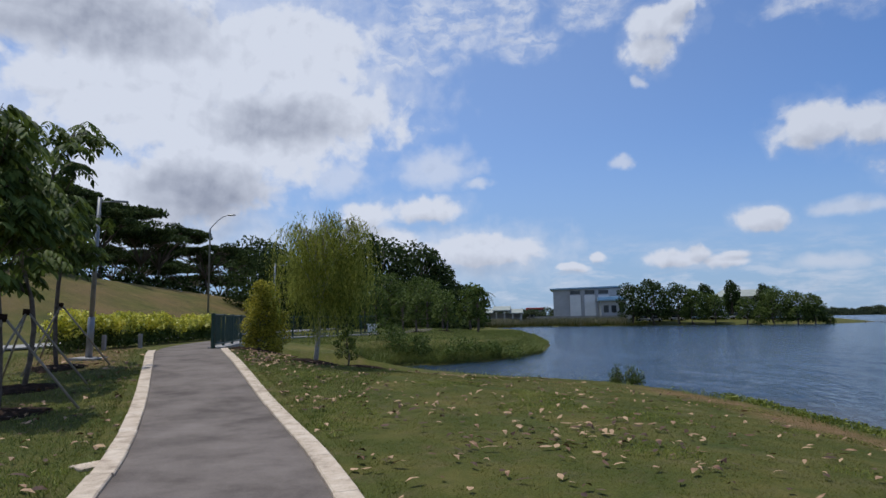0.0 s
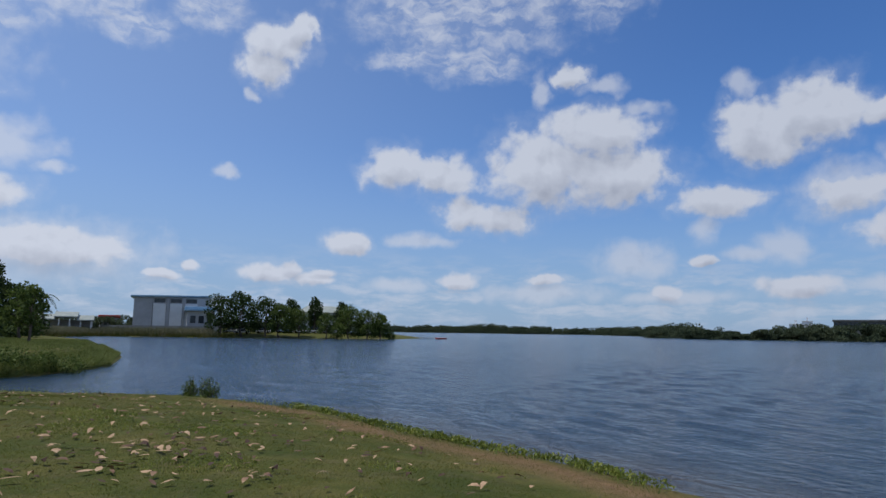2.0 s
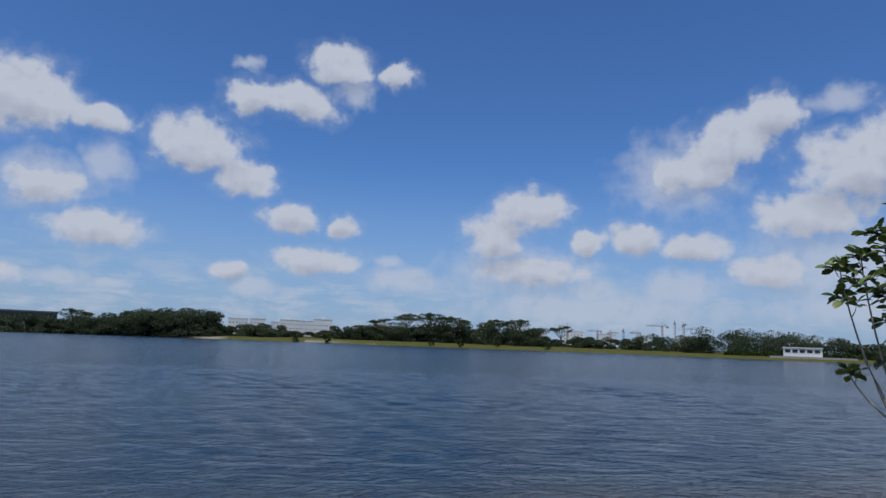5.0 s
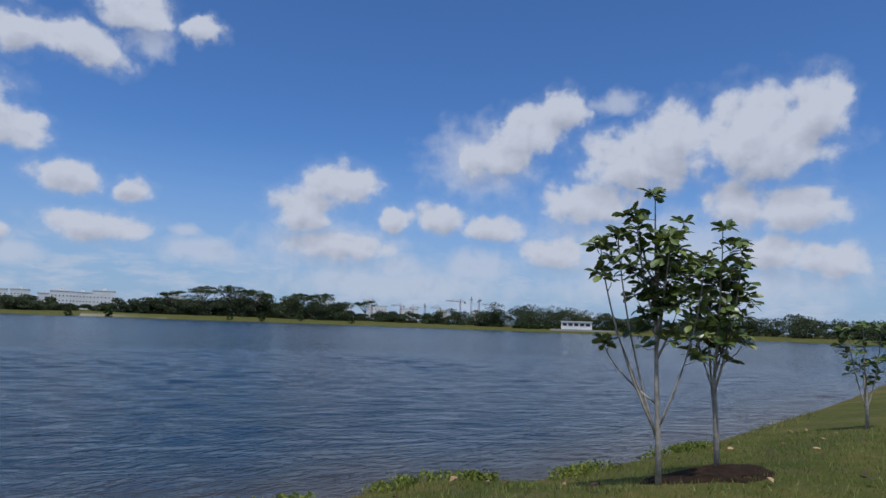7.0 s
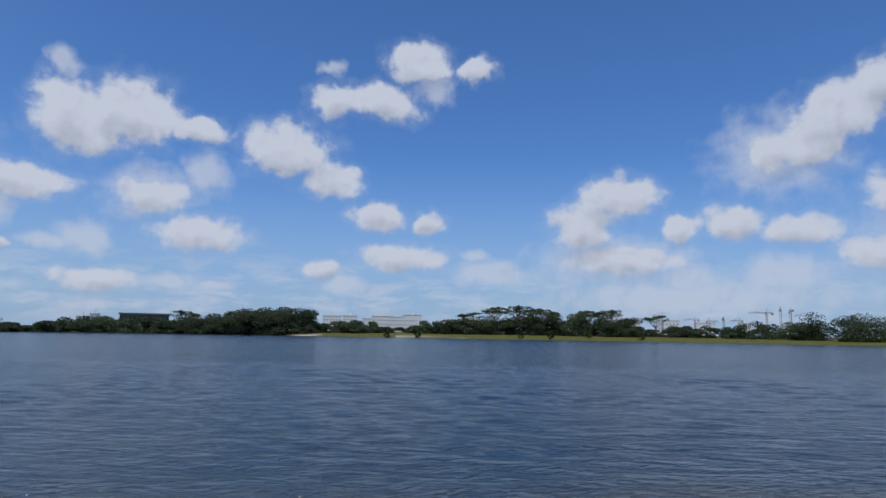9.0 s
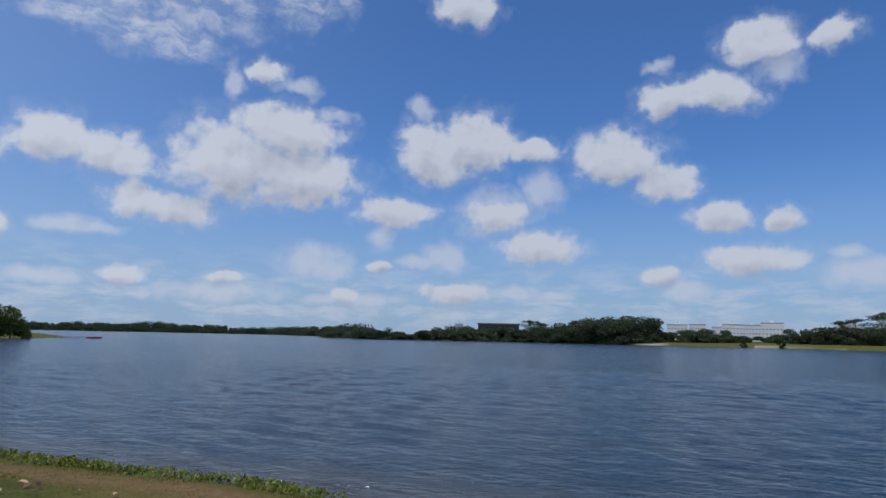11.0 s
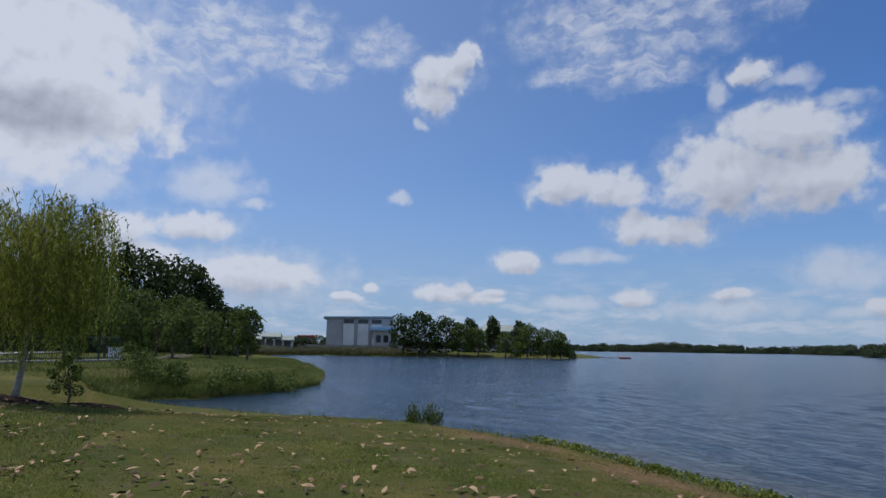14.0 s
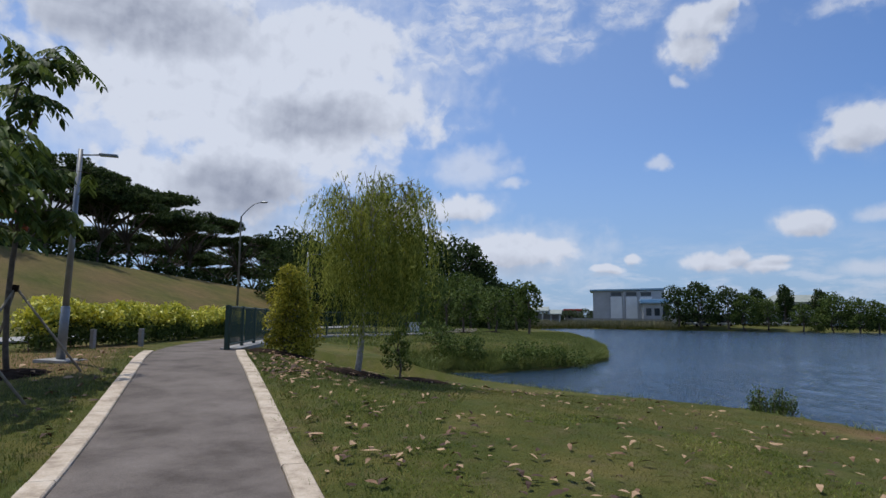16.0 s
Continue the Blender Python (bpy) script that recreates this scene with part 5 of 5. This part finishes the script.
spots = lawn_points(900, -9, 6, 4, 24, 1.3, 1.5)
clumps = np.vstack([np.array(c) + rng.normal(size=(k, 2)) * (0.9, 0.7) for c, k in (((-2.8, 12.0), 50), ((1.2, 9.2), 40), ((-7.9, 21.2), 60), ((-6.6, 17.6), 170), ((-7.4, 19.6), 90), ((-1.3, 10.6), 26), ((0.8, 8.2), 30), ((-1.6, 7.0), 22), ((-3.6, 14.0), 36), ((2.2, 10.0), 20))])
clumps = clumps[np.abs(beside_path(clumps[:, 0], clumps[:, 1])) > 1.35]
litter("fallen_leaves", spots, 0.15, 0.055, "curled pale brown dry leaves scattered on the lawn")
litter("fallen_leaves", clumps, 0.155, 0.06, "drifts of curled brown dry leaves on the lawn")
litter("fallen_leaves", lawn_points(90, -7, 6, 4, 17, 1.35, 1.5), 0.2, 0.05, "large pale curled dry leaves on the lawn")
left_side = lawn_points(420, -13, -3, 5, 20, 1.35, 1)
litter("fallen_leaves", left_side[beside_path(left_side[:, 0], left_side[:, 1]) < 0], 0.16, 0.08, "curled brown dry leaves under the young trees")
litter("fallen_leaves", lawn_points(90, 4, 12, -14, 0, 1.35, 0.4), 0.12, 0.07, "brown dry leaves on the grass by the shore")


# ---- far buildings ----
def hall():
    # grey hall with tall white panels and a blue roof
    a = radians(7.9)
    d = 222.0
    t = thing("hall", at_ground(d * math.sin(a), d * math.cos(a)), "grey waterside hall with tall white panels and a blue metal roof", "building", turn=-7)
    t.scale = (1.13, 1.0, 1.06)
    box_part("wall", (-10.5, 9.5, 0, 14, -0.5, 10.2), "wall_grey", t)
    bm = bmesh.new()
    box(bm, -11.2, 10.2, -0.9, 15, 10.25, 10.75, 0.05)
    bmesh.ops.transform(bm, matrix=Matrix.Rotation(radians(-1.2), 4, "Y"), verts=bm.verts)
    part("roof", bm, "roof_blue", t, "blue metal roof")
    for x in (-5.5, -1.2, 2.9):
        box_part("panel", (x, x + 3.3, -0.25, -0.004, 1.5, 8.2), "wall_white", t, "tall white panel")
        box_part("window", (x + 0.2, x + 3.1, -0.06, -0.004, 8.5, 9.7), "dark_window", t)
    for x in (-6.0, -1.65, 2.5, 9.4):
        box_part("column", (x - 0.25, x + 0.25, -0.5, -0.01, -0.5, 10.0), "wall_grey", t)
    box_part("fence_wall", (-16, 12, -9, -8.7, -0.5, 1.5), "concrete", t, "low grey boundary wall")
    # lower annexe in front
    box_part("annexe", (3.4, 10.6, -7, -1.0, -0.5, 6.0), "wall_grey", t)
    bm = bmesh.new()
    box(bm, 2.6, 11.4, -8, -0.4, 6.05, 6.4)
    box(bm, 2.6, 11.4, -5.5, -0.6, 6.4, 7.4, 0.3)
    part("annexe_roof", bm, "roof_blue", t, "light blue metal roof")
    for x in (4.2, 6.4, 8.6):
        box_part("annexe_window", (x, x + 1.4, -7.1, -7.004, 2.4, 4.6), "dark_window", t)


hall()


def pavilion(at, w, turn, label):
    t = thing("pavilion", at, label, "pavilion", turn=turn)
    bm = bmesh.new()
    for x0, x1, z in ((-w, -w * 0.3, 3.6), (-w * 0.35, w * 0.45, 4.3), (w * 0.4, w, 3.4)):
        v = [bm.verts.new(c) for c in ((x0, -4, z - 0.5), (x1, -4, z - 0.5), (x1, 0, z + 0.8), (x0, 0, z + 0.8), (x1, 4, z - 0.5), (x0, 4, z - 0.5), (x0, -4, z - 0.8), (x1, -4, z - 0.8), (x1, 4, z - 0.8), (x0, 4, z - 0.8))]
        for f in ((0, 1, 2, 3), (3, 2, 4, 5), (6, 7, 1, 0), (9, 5, 4, 8), (0, 3, 5, 9, 6), (1, 7, 8, 4, 2), (6, 9, 8, 7)):
            bm.faces.new([v[i] for i in f])
    part("roof", bm, "roof_grey", t, "grey-green pitched roof")
    for x in np.linspace(-w + 0.6, w - 0.6, 6):
        for y in (-3.4, 3.4):
            box_part("post", (x - 0.15, x + 0.15, y - 0.15, y + 0.15, -0.5, 3.2), "wall_white", t)
    box_part("back_wall", (-w + 1, w - 1, 2.6, 2.9, -0.5, 2.9), "wall_grey", t)


pavilion(at_ground(0.5, 203), 7, -4, "low open pavilion with a grey-green pitched roof by the bay")


def headland_house():
    t = thing("white_house", at_ground(73, 198), "white two-storey house with a grey hipped roof among the headland trees", "house", turn=-20)
    box_part("wall", (-8, 8, 0, 9, -0.6, 6.6), "wall_white", t)
    bm = bmesh.new()
    v = [bm.verts.new(c) for c in ((-8.8, -0.8, 6.62), (8.8, -0.8, 6.62), (8.8, 9.8, 6.62), (-8.8, 9.8, 6.62), (-5.2, 4.5, 8.8), (5.2, 4.5, 8.8))]
    for f in ((0, 1, 5, 4), (1, 2, 5), (2, 3, 4, 5), (3, 0, 4), (3, 2, 1, 0)):
        bm.faces.new([v[i] for i in f])
    part("roof", bm, "roof_grey", t, "pale grey hipped roof")
    for z in (1.0, 4.2):
        for k in range(5):
            box_part("window", (-7.2 + 3.1 * k, -5.2 + 3.1 * k, -0.1, -0.004, z, z + 1.5), "dark_window", t)


headland_house()
box_house = thing("small_house", at_ground(14.5, 262), "small red-roofed house behind the far bay", "house")
box_part("wall", (-3, 3, 0, 6, -0.5, 4.4), "wall_grey", box_house)
bm = bmesh.new()
box(bm, -3.6, 3.6, -0.6, 6.6, 4.42, 5.4, 0.4)
part("roof", bm, "red_paint", box_house, "red roof")
for x in (-1.8, 0.8):
    box_part("window", (x, x + 1, -0.05, -0.004, 1.6, 2.8), "dark_window", box_house)


def car(at, turn, paint, label):
    t = thing("car", at, label, "car", "cars parked on the headland", turn=turn)
    bm = bmesh.new()
    box(bm, -2.1, 2.1, -0.85, 0.85, 0.3, 0.85, 0.12)
    part("body", bm, paint, t)
    bm = bmesh.new()
    box(bm, -1.3, 1.0, -0.75, 0.75, 0.86, 1.42, 0.2)
    part("cabin", bm, "dark_window", t, "dark glazed cabin")
    for x in (-1.3, 1.3):
        for y in (-0.8, 0.8):
            tubes("wheel", [([(x, y - 0.1, 0.3), (x, y + 0.1, 0.3)], [0.3, 0.3])], "soil", t, "black tyre", sides=12)


for k, az in enumerate((12.6, 13.4, 15.2, 17.0, 18.4, 20.0, 21.4, 22.6, 23.3, 24.2)):
    a = radians(az)
    d = 187.0 if k % 3 else 189.0
    car(at_ground(d * math.sin(a), d * math.cos(a), 0.0), -az + rng.uniform(-14, 14), ("wall_white", "wall_grey", "wall_white", "roof_blue")[k % 4], ("white parked car", "grey parked car", "white parked car", "blue parked car")[k % 4] + " under the headland trees")


def jetty():
    t = thing("jetty", (98, 172, WATER), "low floating jetty with a red hull at the headland", "jetty", turn=12)
    for x in np.arange(-5, 5, 0.5):
        box_part("plank", (x, x + 0.46, -1, 1, 0.35, 0.43), "stake", t)
    for x in (-4.6, 0, 4.4):
        tubes("pile", [([(x, 0, -1.5), (x, 0, 0.35)], [0.14, 0.14])], "bark", t)
    bm = bmesh.new()
    box(bm, 2.0, 6.0, -2.4, -1.2, 0.0, 0.45, 0.15)
    part("hull", bm, "red_paint", t, "red boat hull")


jetty()


def flats(az, d, w, storeys, label):
    # a slab of flats with window bands on the lake side
    a = radians(az)
    x, y = d * math.sin(a), d * math.cos(a)
    t = thing("apartment_block", at_ground(x, y), label, "apartment block", "far apartment blocks", turn=-az)
    h = (storeys - 1.8) * 2.9
    box_part("wall", (-w / 2, w / 2, 0, 14, -1, h), "far_white", t)
    box_part("roof", (-w / 2 - 0.4, w / 2 + 0.4, -0.4, 14.4, h + 0.01, h + 0.9), "far_white", t)
    box_part("stair_tower", (-w * 0.08, w * 0.08, 2, 9, h + 0.92, h + 4), "far_white", t)
    me = bpy.data.meshes.new("window")
    bm = bmesh.new()
    box(bm, -w * 0.025, w * 0.025, -0.25, -0.01, 0, 1.2)
    bm.to_mesh(me)
    bm.free()
    me.materials.append(M["dark_window"])
    for s in range(max(1, (storeys - 3) // 2)):
        for k in range(6):
            o = new("window", me)
            o.parent = t
            o.location = (w * (-0.4 + 0.16 * k), 0, 3.4 + s * 5.8)


for az, d, w, st in ((60.2, 620, 10, 5), (61.0, 640, 8, 6), (79.9, 900, 26, 9), (81.5, 880, 20, 9), (83.0, 900, 12, 8), (84.2, 870, 24, 9), (85.6, 900, 22, 9), (87.1, 900, 26, 10), (90.6, 920, 22, 8), (92.4, 900, 26, 9), (94.5, 900, 16, 7), (99.4, 940, 20, 10), (101.8, 940, 24, 11), (104.6, 930, 26, 10), (106.6, 950, 20, 9), (109.5, 960, 30, 9), (112.4, 950, 26, 8), (115.4, 960, 20, 8), (118.6, 960, 20, 8)):
    flats(az, d, w, st, "pale grey-white block of flats behind the far woods")


def long_block():
    a = radians(64.6)
    t = thing("long_building", at_ground(560 * math.sin(a), 560 * math.cos(a)), "long low grey building behind the far trees", "building", turn=-63)
    box_part("wall", (-18, 18, 0, 12, -1, 11), "dark_slab", t)
    box_part("roof", (-18.8, 18.8, -1, 13, 11.02, 12.2), "dark_slab", t)
    for k in range(12):
        box_part("window", (-17.4 + 3 * k, -15.5 + 3 * k, -0.2, -0.01, 7.5, 9.6), "dark_window", t)


long_block()


def crane(az, d, h, jib, turn):
    a = radians(az)
    t = thing("tower_crane", at_ground(d * math.sin(a), d * math.cos(a)), "thin tower crane over the far building site", "crane", "tower cranes", turn=turn)
    w = 0.9
    lines = [([(x, y, 0), (x, y, h)], [0.3, 0.3]) for x in (-w, w) for y in (-w, w)]
    for k in range(int(h / 3)):
        s = 1 if k % 2 else -1
        lines.append(([(-w * s, -w, k * 3), (w * s, -w, k * 3 + 3)], [0.18, 0.18]))
        lines.append(([(-w * s, w, k * 3), (w * s, w, k * 3 + 3)], [0.18, 0.18]))
    tubes("mast", lines, "crane_steel", t, sides=4)
    lines = [([(-jib * 0.35, y, h + z), (jib, y, h + z)], [0.3, 0.22]) for y, z in ((-0.7, 0), (0.7, 0), (0, 1.4))]
    for k in range(int(jib / 3)):
        lines.append(([(k * 3, -0.7, h), (k * 3 + 1.5, 0, h + 1.4), (k * 3 + 3, 0.7, h)], [0.16] * 3))
    tubes("jib", lines, "crane_steel", t, sides=4)
    tubes("apex", [([(0, 0, h), (0, 0, h + 5)], [0.4, 0.2]), ([(0, 0, h + 5), (jib * 0.7, 0, h + 1.4)], [0.14, 0.14]), ([(0, 0, h + 5), (-jib * 0.33, 0, h + 0.3)], [0.14, 0.14])], "crane_steel", t, sides=4)
    box_part("counterweight", (-jib * 0.36, -jib * 0.28, -1, 1, h - 2, h + 0.4), "concrete", t)


for az, h, jib, turn in ((111.6, 21, 16, 40), (112.7, 19, 15, 200), (113.8, 22, 16, 150), (115.0, 20, 15, 20), (117.0, 30, 26, 100), (118.0, 34, 34, -25), (118.7, 32, 26, 160), (120.2, 27, 20, 60), (109.0, 26, 18, 120)):
    crane(az, 900, h, jib, turn)


def lake_house():
    a = radians(127.4)
    d = 352.0
    t = thing("lake_house", at_ground(d * math.sin(a), d * math.cos(a)), "white two-storey flat-roofed house on the opposite shore", "house", turn=-127)
    box_part("wall", (-8.2, 8.2, 0, 8, -1.5, 4.6), "wall_white", t)
    box_part("roof", (-8.6, 8.6, -0.6, 8.6, 4.62, 5.0), "wall_white", t)
    for k in range(5):
        box_part("window", (-7.4 + 3.1 * k, -5.2 + 3.1 * k, -0.15, -0.01, 2.4, 3.9), "dark_window", t)
    box_part("terrace", (-14, 22, -3, -0.2, -1.5, 0.6), "concrete", t, "low pale terrace wall")


lake_house()
thicket("undergrowth", [(281 + k * 0.9, -219 + k * 1.2) for k in range(-16, 26)], 2.6, "dark bushes in front of the white lake house", cards=90, size=0.9)
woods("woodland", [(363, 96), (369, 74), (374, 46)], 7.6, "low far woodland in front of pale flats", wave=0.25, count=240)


# a pale service road behind the hedge and a small white cabinet beyond the railing
verts, faces = [], []
for n, y in enumerate(np.arange(4, 74, 1.0)):
    for x in (-21.4, -18.2):
        verts.append((x, y, float(land_height(np.array([x]), np.array([y]))[0]) + 0.05))
    if n:
        k = n * 2
        faces.append((k - 2, k - 1, k + 1, k))
bm = bmesh.new()
vs = [bm.verts.new(v) for v in verts]
for f in faces:
    bm.faces.new([vs[i] for i in f])
ext = bmesh.ops.extrude_face_region(bm, geom=list(bm.faces))
for v in ext["geom"]:
    if isinstance(v, bmesh.types.BMVert):
        v.co.z += 0.06
me = bpy.data.meshes.new("road")
bm.to_mesh(me)
bm.free()
me.materials.append(M["concrete"])
tagged(new("road", me), "pale concrete service road at the foot of the grass bank", "road", kind="structure")
cab = thing("utility_cabinet", at_ground(-9.5, 46.5), "white utility cabinet beside the path beyond the railing", "cabinet")
box_part("body", (-0.32, 0.32, -0.25, 0.25, 0, 0.62), "wall_white", cab, bevel=0.02)
box_part("cap", (-0.36, 0.36, -0.29, 0.29, 0.63, 0.69), "wall_white", cab)
for x, y in ((-14.2, 21.6), (-13.9, 23.4)):
    b = thing("marker_post", at_ground(x, y), "short grey concrete marker post beside the hedge", "post", "marker posts")
    box_part("shaft", (-0.06, 0.06, -0.06, 0.06, -0.1, 0.55), "concrete", b, bevel=0.01)
slab = thing("paving_slab", at_ground(-4.6, 7.3), "thin pale concrete slab sunk in the grass by the kerb", "slab", turn=60)
box_part("slab", (-0.45, 0.45, -0.16, 0.16, -0.08, 0.04), "kerb", slab, bevel=0.015)
